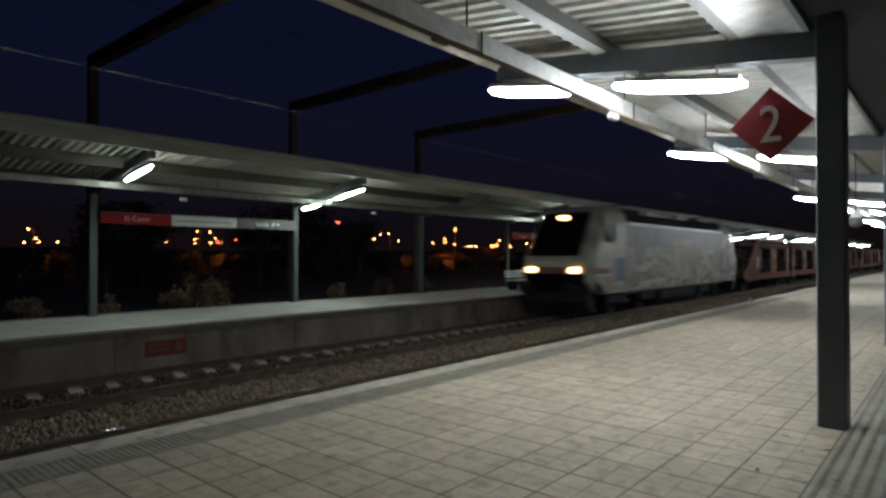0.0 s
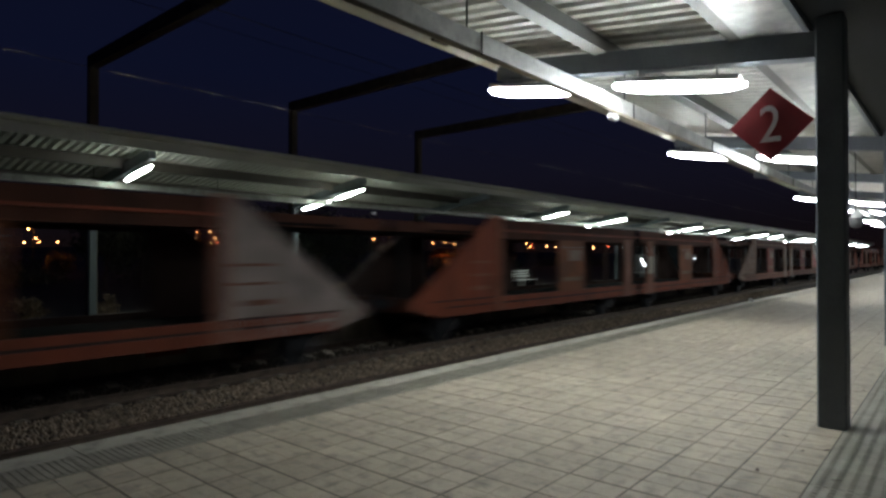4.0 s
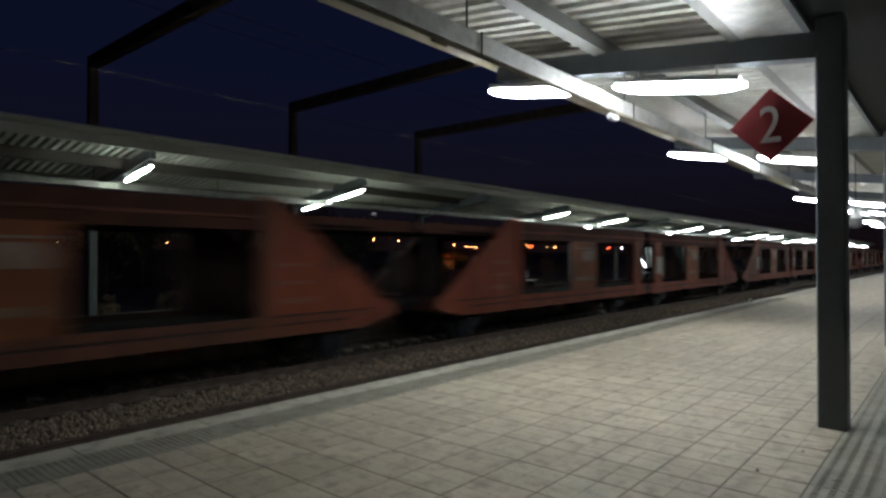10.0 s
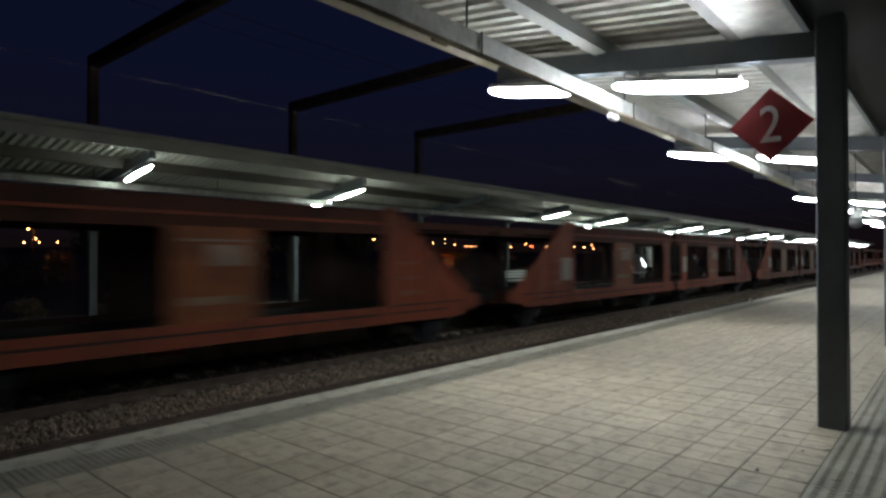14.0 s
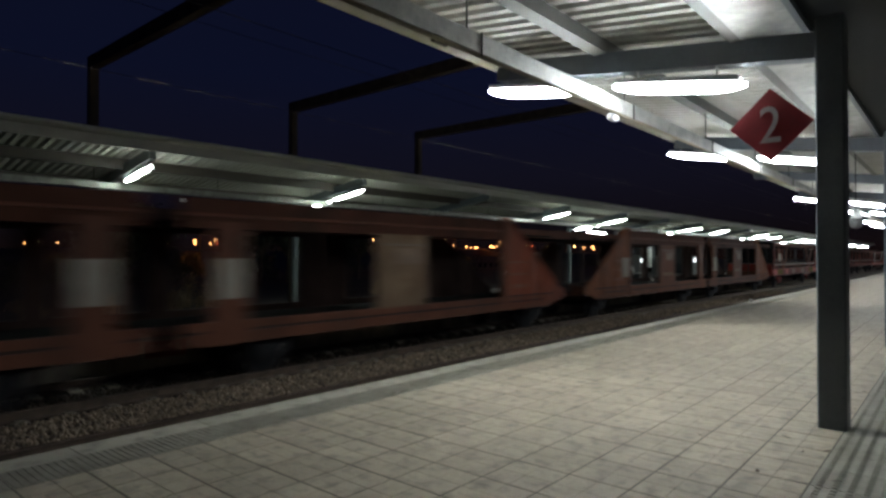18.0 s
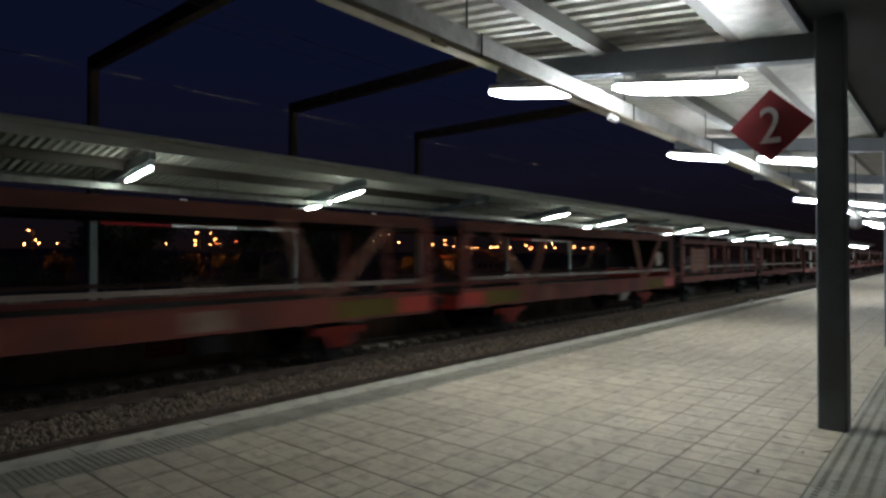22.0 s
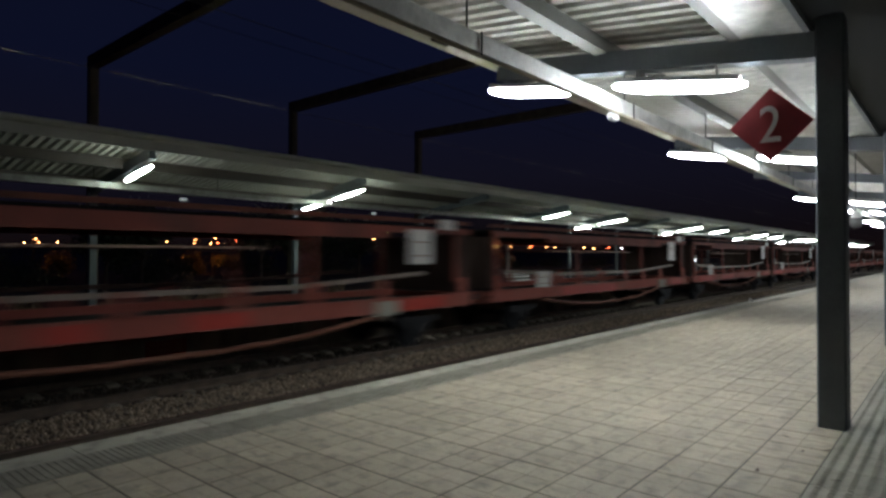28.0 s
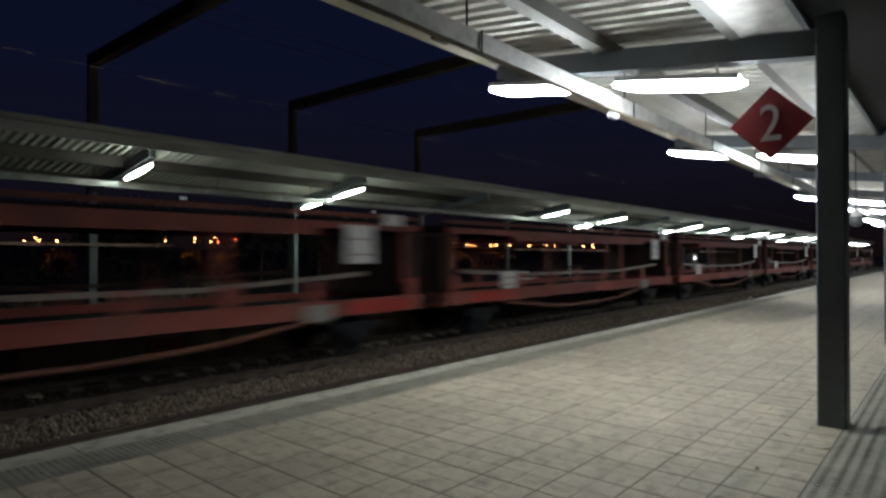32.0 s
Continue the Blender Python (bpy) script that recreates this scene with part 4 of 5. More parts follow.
        part("end_wall", boxed((a, a + 0.5, -1.3, 1.3, 1.24, 2.64), bevel=0.03), M_SHADEBROWN, u, "dark folded end wall")
    xs = [2.2, L - 2.2]
    running_gear(u, xs, L)
    axle_guards(u, xs, M_DARK)
    return u


def loft(bm, rings):
    vs = [[bm.verts.new(p) for p in r] for r in rings]
    for a, b in zip(vs, vs[1:]):
        for i in range(len(a) - 1):
            bm.faces.new((a[i], a[i + 1], b[i + 1], b[i]))
    return vs


def locomotive():
    L = 18.9
    u = thing("electric_locomotive", "grimy white and grey freight locomotive with lit amber headlights", "locomotive")
    levels = [(0.80, 0.75, 1.05, 1.40), (1.25, 0.50, 1.20, 1.40), (1.95, 0.50, 1.20, 1.40), (2.10, 0.58, 1.18, 1.40), (3.30, 1.28, 1.08, 1.37), (3.70, 1.55, 1.00, 1.28), (3.93, 2.00, 0.85, 1.08)]
    for end in (0, 1):
        fx = (lambda x: x) if end == 0 else (lambda x: L - x)
        bm = bmesh.new()
        rings = []
        for z, sf, wf, w in levels:
            rings.append([(fx(3.6), -w, z), (fx(sf + 0.5), -w, z), (fx(sf + 0.12), -wf, z), (fx(sf), -wf * 0.55, z), (fx(sf), wf * 0.55, z), (fx(sf + 0.12), wf, z), (fx(sf + 0.5), w, z), (fx(3.6), w, z)])
        vs = loft(bm, rings)
        bm.faces.new(vs[-1])
        bm.faces.new(vs[0][::-1])
        cab = part("cab", bm, M_LWHITE if end == 0 else M_SPRAY, u, "dirty white driver's cab" if end == 0 else "dirty cab covered with spray lettering")
        bm = bmesh.new()
        loft(bm, [[(fx(0.555), -1.02, 2.12), (fx(0.50), -0.6, 2.12), (fx(0.50), 0.6, 2.12), (fx(0.555), 1.02, 2.12)],
                  [(fx(1.31), -0.98, 3.34), (fx(1.24), -0.6, 3.34), (fx(1.24), 0.6, 3.34), (fx(1.31), 0.98, 3.34)],
                  [(fx(1.58), -0.92, 3.68), (fx(1.50), -0.55, 3.68), (fx(1.50), 0.55, 3.68), (fx(1.58), 0.92, 3.68)]])
        bmesh.ops.solidify(bm, geom=list(bm.faces), thickness=0.015)
        part("windscreen", bm, M_SCREEN, cab, "large dark raked windscreen")
        for y in (-0.84, 0.84):
            bm = bmesh.new()
            box(bm, *sorted((fx(0.47), fx(0.60))), y - 0.17, y + 0.17, 1.56, 1.72, bevel=0.03)
            part("headlight", bm, M_HEAD if end == 0 else M_DARK, cab, "lit amber headlight" if end == 0 else "")
        bm = bmesh.new()
        box(bm, *sorted((fx(1.28), fx(1.6))), -0.19, 0.19, 3.42, 3.56, bevel=0.03)
        part("top_light", bm, M_TOPLIGHT if end == 0 else M_DARK, cab, "lit amber top light" if end == 0 else "")
        for s in (-1, 1):
            bm = bmesh.new()
            prism(bm, [(fx(1.66), 2.66), (fx(1.74), 2.60), (fx(2.34), 2.60), (fx(2.42), 2.68), (fx(2.42), 3.22), (fx(2.34), 3.30), (fx(1.98), 3.30), (fx(1.66), 2.98)], 1, *sorted((s * 1.33, s * 1.412)))
            part("side_window", bm, M_GLASS, cab, "dark cab side window")
            bm = bmesh.new()
            box(bm, *sorted((fx(2.55), fx(3.42))), *sorted((s * 1.37, s * 1.408)), 1.0, 3.25, bevel=0.008)
            door = part("cab_door", bm, M_LWHITE if end == 0 else M_SPRAY, cab)
            bm = bmesh.new()
            box(bm, *sorted((fx(2.6), fx(3.34))), *sorted((s * 1.40, s * 1.416)), 1.22, 2.06)
            part("painted_panel", bm, M_LBLUE if end == 0 else M_SPRAY, door, "blue painted door panel" if end == 0 else "")
            for q in (2.47, 3.50):
                bm = bmesh.new()
                tube(bm, (fx(q), s * 1.45, 1.1), (fx(q), s * 1.45, 2.5), 0.018, 6)
                part("grab_rail", bm, M_GALV, cab)
            bm = bmesh.new()
            box(bm, *sorted((fx(1.02), fx(2.1))), *sorted((s * 1.38, s * 1.408)), 1.50, 1.70)
            part("side_band", bm, M_LMAROON if end == 0 else M_SPRAY, cab, "dark maroon band" if end == 0 else "")
            bm = bmesh.new()
            box(bm, *sorted((fx(1.02), fx(2.2))), *sorted((s * 1.38, s * 1.409)), 1.44, 1.48)
            part("side_line", bm, M_LSTRIPE if end == 0 else M_SPRAY, cab, "thin white line")
            if end == 0:
                bm = bmesh.new()
                prism(bm, [(1.02, 0.81), (1.74, 0.81), (1.62, 1.02), (1.04, 1.30)], 1, *sorted((s * 1.38, s * 1.406)))
                part("apron_side", bm, M_DARK, cab, "dark sooty lower cab corner")
                bm = bmesh.new()
                prism(bm, [(1.76, 0.81), (2.02, 0.81), (2.12, 1.40), (2.00, 1.40), (1.90, 1.08)], 1, *sorted((s * 1.38, s * 1.407)))
                part("yellow_mark", bm, M_LYELLOW, cab, "faded yellow paint stroke")
        bm = bmesh.new()
        loft(bm, [[(fx(q + 0.06), -w, z), (fx(q - 0.07), -w * 0.57, z), (fx(q - 0.07), w * 0.57, z), (fx(q + 0.06), w, z)] for q, w, z in ((0.74, 1.08, 0.79), (0.53, 1.21, 1.25), (0.52, 1.21, 1.52))])
        bmesh.ops.solidify(bm, geom=list(bm.faces), thickness=0.02)
        part("front_apron", bm, M_DARK, cab, "dark apron below the headlights")
        bm = bmesh.new()
        box(bm, *sorted((fx(0.46), fx(0.52))), -0.55, 0.55, 1.52, 1.74)
        part("front_band", bm, M_LMAROON, cab)
        bm = bmesh.new()
        prism(bm, [(fx(0.62), 1.22), (fx(0.62), 0.55), (fx(0.95), 0.22), (fx(1.2), 0.22), (fx(1.2), 1.2)], 1, -1.25, 1.25)
        part("snow_plough", bm, M_DARK, u, "dark buffer beam and plough")
        for s in (-1, 1):
            box_bm = boxed((*sorted((fx(0.60), fx(0.66))), *sorted((s * 0.62, s * 1.2)), 0.86, 1.28))
            part("buffer_plate", box_bm, M_DARK, u)
    for s in (-1, 1):
        part("lower_side", boxed((3.6, L - 3.6, *sorted((s * 1.34, s * 1.40)), 0.80, 2.46)), M_SPRAY, u, "beige lower side covered with faded spray lettering")
        part("upper_side", boxed((3.6, L - 3.6, *sorted((s * 1.34, s * 1.40)), 2.46, 3.28)), M_LGREY, u, "grey upper side band")
        part("white_stripe", boxed((3.6, L - 3.6, *sorted((s * 1.33, s * 1.415)), 3.28, 3.39)), M_LSTRIPE, u, "white roofline stripe")
        for i in range(5):
            bm = bmesh.new()
            x = 4.3 + i * 2.15
            box(bm, x, x + 1.7, *sorted((s * 1.395, s * 1.412)), 2.62, 3.18)
            for q in range(6):
                box(bm, x + 0.05, x + 1.65, *sorted((s * 1.41, s * 1.42)), 2.66 + q * 0.085, 2.70 + q * 0.085)
            part("louvre", bm, M_LGREY, u)
        bm = boxed((8.2, 10.6, *sorted((s * 1.40, s * 1.424)), 2.56, 2.86))
        part("company_board", bm, M_LDIRT, u, "dull lettered company strip")
        bm = bmesh.new()
        prism(bm, [(s * 1.36, 3.39), (s * 1.0, 3.78), (s * 0.9, 3.78), (s * 1.26, 3.39)], 0, 3.9, L - 3.9)
        part("roof_slope", bm, M_DARK, u)
        for i in range(4):
            x = 1.9 + i * 2.9 + (1.3 if i > 1 else 0)
            part("bogie_box", boxed((x + 0.3, x + 1.9, *sorted((s * 1.0, s * 1.25)), 0.38, 0.76), bevel=0.04), M_DARK, u)
    part("roof", boxed((3.6, L - 3.6, -0.98, 0.98, 3.66, 3.78)), M_DARK, u)
    for a, b, w, h in ((4.4, 6.2, 0.8, 3.98), (6.8, 9.6, 0.85, 4.0), (10.2, 11.6, 0.9, 4.02), (12.2, 14.4, 0.7, 3.93)):
        part("roof_equipment", boxed((a, b, -w, w, 3.78, h), bevel=0.05), M_LDIRT if a in (6.8, 10.2) else M_DARK, u)
    for x in (3.4, 13.9):
        bm = bmesh.new()
        for y in (-0.5, 0.5):
            tube(bm, (x, y, 4.0), (x + 1.5, y * 0.6, 4.12), 0.03, 6)
        tube(bm, (x + 1.5, -0.75, 4.14), (x + 1.5, 0.75, 4.14), 0.03, 6)
        tube(bm, (x, -0.6, 4.0), (x, 0.6, 4.0), 0.04, 6)
        part("pantograph", bm, M_DARK, u, "folded pantograph")
    part("underframe", boxed((3.2, L - 3.2, -1.3, 1.3, 0.70, 0.82)), M_DARK, u)
    part("equipment_tank", boxed((7.3, 11.6, -1.25, 1.25, 0.28, 0.70), bevel=0.06), M_DARK, u)
    running_gear(u, [3.15, 5.75, L - 5.75, L - 3.15], L)
    return u


# ---- the train in order; each row: the unit and the place of its front end behind the start line ----
TRAIN = [(locomotive(), 17.3)]
A_STYLES = [(M_ORANGE, M_VRED, M_BLUEW, M_PANEL, M_OPALE, None), (M_ORANGE, M_ORANGE, M_ORANGE, M_PANEL, M_OPALE, None),
            (M_OPALE, M_GREYP, M_OPALE, M_VRED, M_GREYP, M_BRIGHT), (M_OBROWN, M_ORANGE, M_ORANGE, M_PANEL, M_OBROWN, None),
            (M_ORANGE, M_ORANGE, M_ORANGE, M_PANEL, M_ORANGE, None), (M_ORANGE, M_OPALE, M_ORANGE, M_PANEL, M_ORANGE, None),
            (M_ORANGE, M_ORANGE, M_ORANGE, M_PANEL, M_ORANGE, None), (M_OBROWN, M_ORANGE, M_ORANGE, M_BEIGE, M_OBROWN, None),
            (M_OBROWN, M_PANEL, M_PANEL, M_OBROWN, M_OBROWN, None)]
for k, (a, b, c, d, e, f) in enumerate(A_STYLES):
    TRAIN.append((panelled_carrier(26.15 if k == 0 else 26.6, a, b, c, d, e, inner=f, end_plate=k in (0, 3, 5, 6, 7, 8)), 36.2 if k == 0 else 62.35 + 26.6 * (k - 1)))
TRAIN.append((braced_carrier(16.2, M_VRED, M_BRIGHT, False, [(4.2, 4.7, M_BRIGHT), (8.3, 8.95, M_ORANGE), (9.8, 10.5, M_GREYP), (6.4, 7.1, M_GREYP)]), 275.15))
TRAIN.append((braced_carrier(15.65, M_VRED, M_BRIGHT, True, [(8.2, 8.6, M_OBROWN), (4.4, 5.0, M_OPALE)]), 291.35))
TRAIN.append((slim_carrier(14.0, M_VRED, True), 307.0))
TRAIN.append((slim_carrier(14.0, M_VRED, False), 321.0))
RED_SPANS = [[(0.6, 2.2), (6.3, 7.6)], [(5.9, 6.6), (8.0, 9.1), (12.5, 14.3)], [(4.1, 8.0), (13.4, 14.6)], [(1.3, 3.4), (4.9, 7.1), (13.7, 15.0)], [(0.6, 3.4), (13.2, 15.0)], [(1.45, 3.4), (8.4, 9.6)]]
for k in range(11):
    TRAIN.append((sagging_carrier(15.8, [(a, b, M_BRIGHT) for a, b in RED_SPANS[k % 6]], k == 0), 335.0 + 15.8 * k))


LAG = [(0, -0.6), (0.5, -0.5), (1, 0.05), (1.5, 0.2), (2, 0.2), (2.5, 0), (5, 0.2), (6, 0.4), (6.5, 0.35), (8.5, -0.05), (10, 0.2), (11, 0.1), (13, 0.1), (14, 0.25), (15.5, 0.1), (17.5, -0.2), (19, -0.1), (32, 0)]


def travelled(t):
    """Metres run since the start: a steady 13.25 m/s that eases to 12.3 m/s, with slight surges."""
    surge = float(np.interp(t, *zip(*LAG)))
    if t < 7:
        return 13.25 * t + surge
    if t < 13.5:
        return 92.75 + 13.25 * (t - 7) - 0.0731 * (t - 7) ** 2 + surge
    return 175.8 + 12.3 * (t - 13.5) + surge


def motions():
    # every wheelset rolls without slip, all by the same turn
    walk(WHEELS[0], [(i / 30, pose(0, 0, 0, 0, -math.degrees(travelled(i / 30) / 0.46), 0)) for i in range(961)])
    roll = WHEELS[0].animation_data
    for wheel in WHEELS[1:]:
        wheel.rotation_mode = "QUATERNION"
        keys = wheel.animation_data_create()
        keys.action, keys.action_slot = roll.action, roll.action_slot
    for unit, start in TRAIN:
        walk(unit, [(0.5 * i, pose(start - travelled(0.5 * i), AX_F, RAIL)) for i in range(65)])


# ---- signs and platform furniture ----
col_x = FRAMES_N[2]
sg = thing("platform_number_sign", "dark red diamond sign with a grey number on the column", "sign", m=pose(col_x - 0.02, 1.285, 2.625, 0, 0, 0))
bm = bmesh.new()
prism(bm, [(0.34, 0.0), (0.0, 0.33), (-0.34, 0.0), (0.0, -0.33)], 0, -0.012, 0.012)
part("plate", bm, M_RED2, sg)
words("2", 0.47, M_LETTER, sg, Matrix(((0, 0, -1, -0.016), (-0.82, 0, 0, 0.0), (0, 1, 0, -0.015), (0, 0, 0, 1))), "grey number two")
bm = bmesh.new()
tube(bm, (0, -0.34, 0), (0, -0.40, 0), 0.02, 8)
part("bracket", bm, M_GALV, sg)

SY = 15.55


M_PALE = mat("pale_enamel", (0.85, 0.85, 0.82), 0.4, var=0.08, scale=4, bump=0.02)
M_PINK = mat("faded_letter", (0.55, 0.33, 0.31), 0.5, var=0.03, bump=0)


def strip_sign(x0, lens, texts):
    s = thing("station_sign", "long red, white and grey station name sign between posts", "sign", "station signs", pose(x0, SY, 2.22))
    x = 0.0
    for (w, m), (txt, tm) in zip(lens, texts):
        p = part("sign_panel", boxed((x + 0.004, x + w - 0.004, -0.03, 0.03, 0, 0.275), bevel=0.006), m, s)
        if txt == "-":
            part("writing_bar", boxed((x + 0.1, x + w - 0.1, -0.036, -0.03, 0.125, 0.145)), M_GREYS, p, "thin line of small writing")
        elif txt:
            words(txt, 0.19, tm, s, Matrix(((1, 0, 0, x + w * 0.5), (0, 0, 1, -0.034), (0, 1, 0, 0.135), (0, 0, 0, 1))) @ Matrix.Diagonal((1, 1, -1, 1)))
        x += w
    part("rail", boxed((0, x, -0.035, 0.035, 0.275, 0.295)), M_GREYS, s)
    return s


strip_sign(FRAMES_F[3] + 0.08, [(1.72, M_RED), (1.85, M_WHITE), (2.0, M_GREYS)], [("El Casar", M_PINK), ("-", None), ("Salida  // >", M_PALE)])
strip_sign(FRAMES_F[6] + 0.06, [(1.72, M_RED), (1.85, M_WHITE), (2.0, M_GREYS)], [("El Casar", M_PINK), ("-", None), ("Salida  // >", M_PALE)])
pl = thing("red_warning_plate", "small red notice plate fixed to the platform wall", "notice", m=pose(5.36, EDGE_F + 0.045, -0.64))
part("plate", boxed((0, 0.86, 0, 0.012, 0, 0.33)), M_VRED, pl)
for zz in (0.10, 0.22):
    part("writing_bar", boxed((0.07, 0.5, -0.006, 0.0, zz, zz + 0.05)), M_OPALE, pl)
part("pictogram", boxed((0.62, 0.76, -0.006, 0.0, 0.08, 0.28)), M_OPALE, pl)


def bench(x, y):
    b = thing("bench", "pale metal platform bench with slatted seat", "bench", "benches", pose(x, y, 0))
    for i in range(4):
        part("seat_slat", boxed((0, 1.9, 0.02 + i * 0.11, 0.11 + i * 0.11, 0.40, 0.425)), M_PALE, b)
    for i in range(3):
        part("back_slat", boxed((0, 1.9, 0.48 + i * 0.02, 0.50 + i * 0.02, 0.53 + i * 0.11, 0.58 + i * 0.11)), M_PALE, b)
    for xx in (0.25, 1.65):
        part("leg", boxed((xx - 0.03, xx + 0.03, 0.05, 0.47, 0.0, 0.44)), M_DARK, b)
    return b


bench(20.9, 14.05)
bench(35.6, 14.9)


def shelter(x):
    sh = thing("glass_shelter", "glazed platform shelter with steel frame and lit poster panel", "shelter", m=pose(x, 14.9, 0))
    for a in (0, 2.0, 4.0, 6.0):
        part("upright", boxed((a - 0.04, a + 0.04, 1.3, 1.38, 0, 2.3)), M_FPOST, sh)
        part("pane", boxed((a + 0.05, a + 1.95, 1.33, 1.345, 0.25, 2.2)) if a < 6 else boxed((5.99, 6.0, 0.1, 1.3, 0.25, 2.2)), M_GLASS, sh)
    part("head_rail", boxed((-0.05, 6.05, 1.28, 1.40, 2.3, 2.38)), M_FPOST, sh)
    part("poster_panel", boxed((2.5, 3.7, 1.24, 1.30, 0.7, 2.1)), M_WHITE, sh, "pale poster panel")
    return sh


shelter(37.5)
# made-up glow for lamp reflections on the far platform
M_GLINT = mat("glint_glow", (0.88, 0.94, 1.0), 0.3, emit=7.0, var=0, bump=0)


def glint_box(x, y, foot, head, run):
    """A dark box; its glowing strip, leaning along the platform, replaces a reflection."""
    vm = thing("glint_box", "dark box holding a glowing strip in place of a reflection", "ticket machine", "ticket machines", pose(x, y, 0))
    part("cabinet", boxed((-0.1, 0.8, 0.06, 0.6, 0, 1.5), bevel=0.03), M_GREYS, vm)
    bm = bmesh.new()
    beam(bm, (0.02, 0.0, head), (0.02 + run, 0.0, foot), 0.06, 0.09)
    part("glint_strip", bm, M_GLINT, vm, "glowing strip in place of a reflected lamp")


glint_box(36.3, 15.0, 0.80, 1.24, 0.68)
glint_box(40.2, 15.0, 0.78, 0.98, 0.22)
glint_box(46.2, 15.0, 1.10, 1.28, 0.12)

dome = thing("round_clock", "round platform clock hung under the facing canopy", "clock", m=pose(36.7, 13.9, 2.86))
bm = bmesh.new()
tube(bm, (0, -0.06, 0), (0, 0.06, 0), 0.26, 24)
part("face", bm, M_WHITE, dome)
bm = bmesh.new()
tube(bm, (0, 0, 0.25), (0, 0, 0.6), 0.02, 6)
part("stem", bm, M_DARK, dome)


def small_camera(x, y, z, top):
    c = thing("platform_camera", "small white camera on a short bracket", "camera", "platform cameras", pose(x, y, z))
    part("body", boxed((-0.085, 0.085, -0.04, 0.04, -0.04, 0.04), bevel=0.018), M_LAMPBODY, c)
    bm = bmesh.new()
    tube(bm, (0, 0, 0.04), (0, 0, top - z), 0.012, 6)
    part("bracket", bm, M_DARK, c)


small_camera(6.33, 2.93, 3.0, 3.06)
for x in (6.9, 13.1):
    small_camera(x, 14.16, 2.80, 2.89)
dome = thing("dome_camera", "white dome camera hung from the canopy on a rod", "camera", m=pose(14.0, 1.52, 2.10))
bm = bmesh.new()
bmesh.ops.create_icosphere(bm, subdivisions=3, radius=0.125)
part("globe", bm, M_GREYS, dome, "smoked round globe", smooth=True)
bm = bmesh.new()
tube(bm, (0, 0, 0.08), (0, 0, 0.2), 0.10, 16, 0.06)
part("collar", bm, M_WHITE, dome)
bm = bmesh.new()
tube(bm, (0, 0, 0.2), (0, 0, 1.33), 0.009, 8)
part("rod", bm, M_DARK, dome)
drain = thing("tray_clamp", "rusty dark clamp fixed on the cable tray", "bracket", m=pose(3.37, 2.925, 3.07))
part("body", boxed((-0.085, 0.085, -0.02, 0.025, -0.045, 0.03), bevel=0.01), M_PURLIN, drain)

# ---- behind the far platform ----
GLOW = [(29.1, 108.1), (49.9, 96.5), (52.5, 97.1), (76.0, 78.0), (71.7, 59.1)]    # street lamps near the bank
leaf_rng = random.Random(11)


def leaf_mesh(name, centre, radius, count, size, material, squash=0.8, clumps=14):
    vs, fs = [], []
    heads = []
    for _ in range(clumps):
        d = Vector((leaf_rng.gauss(0, 1), leaf_rng.gauss(0, 1), leaf_rng.gauss(0, 1))).normalized() * radius * leaf_rng.uniform(0.35, 0.85)
        heads.append((Vector((d.x, d.y, d.z * squash)), radius * leaf_rng.uniform(0.25, 0.5)))
    for _ in range(count):
        c, r = leaf_rng.choice(heads)
        p = Vector(centre) + c + Vector((leaf_rng.gauss(0, 1), leaf_rng.gauss(0, 1), leaf_rng.gauss(0, 0.8))) * r * 0.55
        a = Vector((leaf_rng.gauss(0, 1), leaf_rng.gauss(0, 1), leaf_rng.gauss(0, 1))).normalized()
        b = a.orthogonal().normalized()
        s = size * leaf_rng.uniform(0.6, 1.3)
        k = len(vs)
        vs += [p - a * s, p + b * s * 0.45, p + a * s, p - b * s * 0.45]
        fs.append((k, k + 1, k + 2, k + 3))
    me = bpy.data.meshes.new(name)
    me.from_pydata([tuple(v) for v in vs], [], fs)
    me.materials.append(material)
    return me


def tree(x, y, h, r, count=2600, label="dark leafy tree beyond the platform at night", size=0.13):
    z = ground_z(x, y) - 0.1
    t = thing("tree", label, "tree", "trees behind the platform", pose(x, y, z))
    bm = bmesh.new()
    tube(bm, (0, 0, 0), (0.1, 0.05, h * 0.45), 0.05 * h * 0.5, 9, 0.03 * h * 0.5)
    for _ in range(6):
        a = leaf_rng.uniform(0, 6.28)
        tube(bm, (0.08, 0.04, h * leaf_rng.uniform(0.3, 0.45)), (math.cos(a) * r * 0.6, math.sin(a) * r * 0.6, h * leaf_rng.uniform(0.55, 0.85)), 0.03 * h * 0.4, 6, 0.01)
    part("trunk", bm, M_BARK, t)
    crown = new("crown", leaf_mesh("crown", (0, 0, h * 0.66), r, count, size, M_LEAF, h * 0.34 / r))
    crown.parent = t
    return t


for x, y, h, r in ((9.1, 25.0, 3.5, 1.3), (10.6, 25.4, 3.9, 1.5), (15.9, 25.0, 3.9, 1.5), (17.8, 25.6, 4.3, 1.8), (20.2, 26.2, 4.0, 1.7), (23.4, 26.6, 3.6, 1.5)):
    tree(x, y, h, r)
for (x, y), dx, dy, h, r in zip(GLOW, (2.5, -3.5, 1.5, 2.0, 3.5), (-4.0, -4.5, -3.5, -4.0, 2.5), (4.4, 4.2, 4.6, 4.2, 4.4), (2.2, 2.6, 2.2, 2.4, 2.4)):
    tree(x + dx, y + dy, h, r, 1900, "small tree lit orange by a street lamp", 0.3)




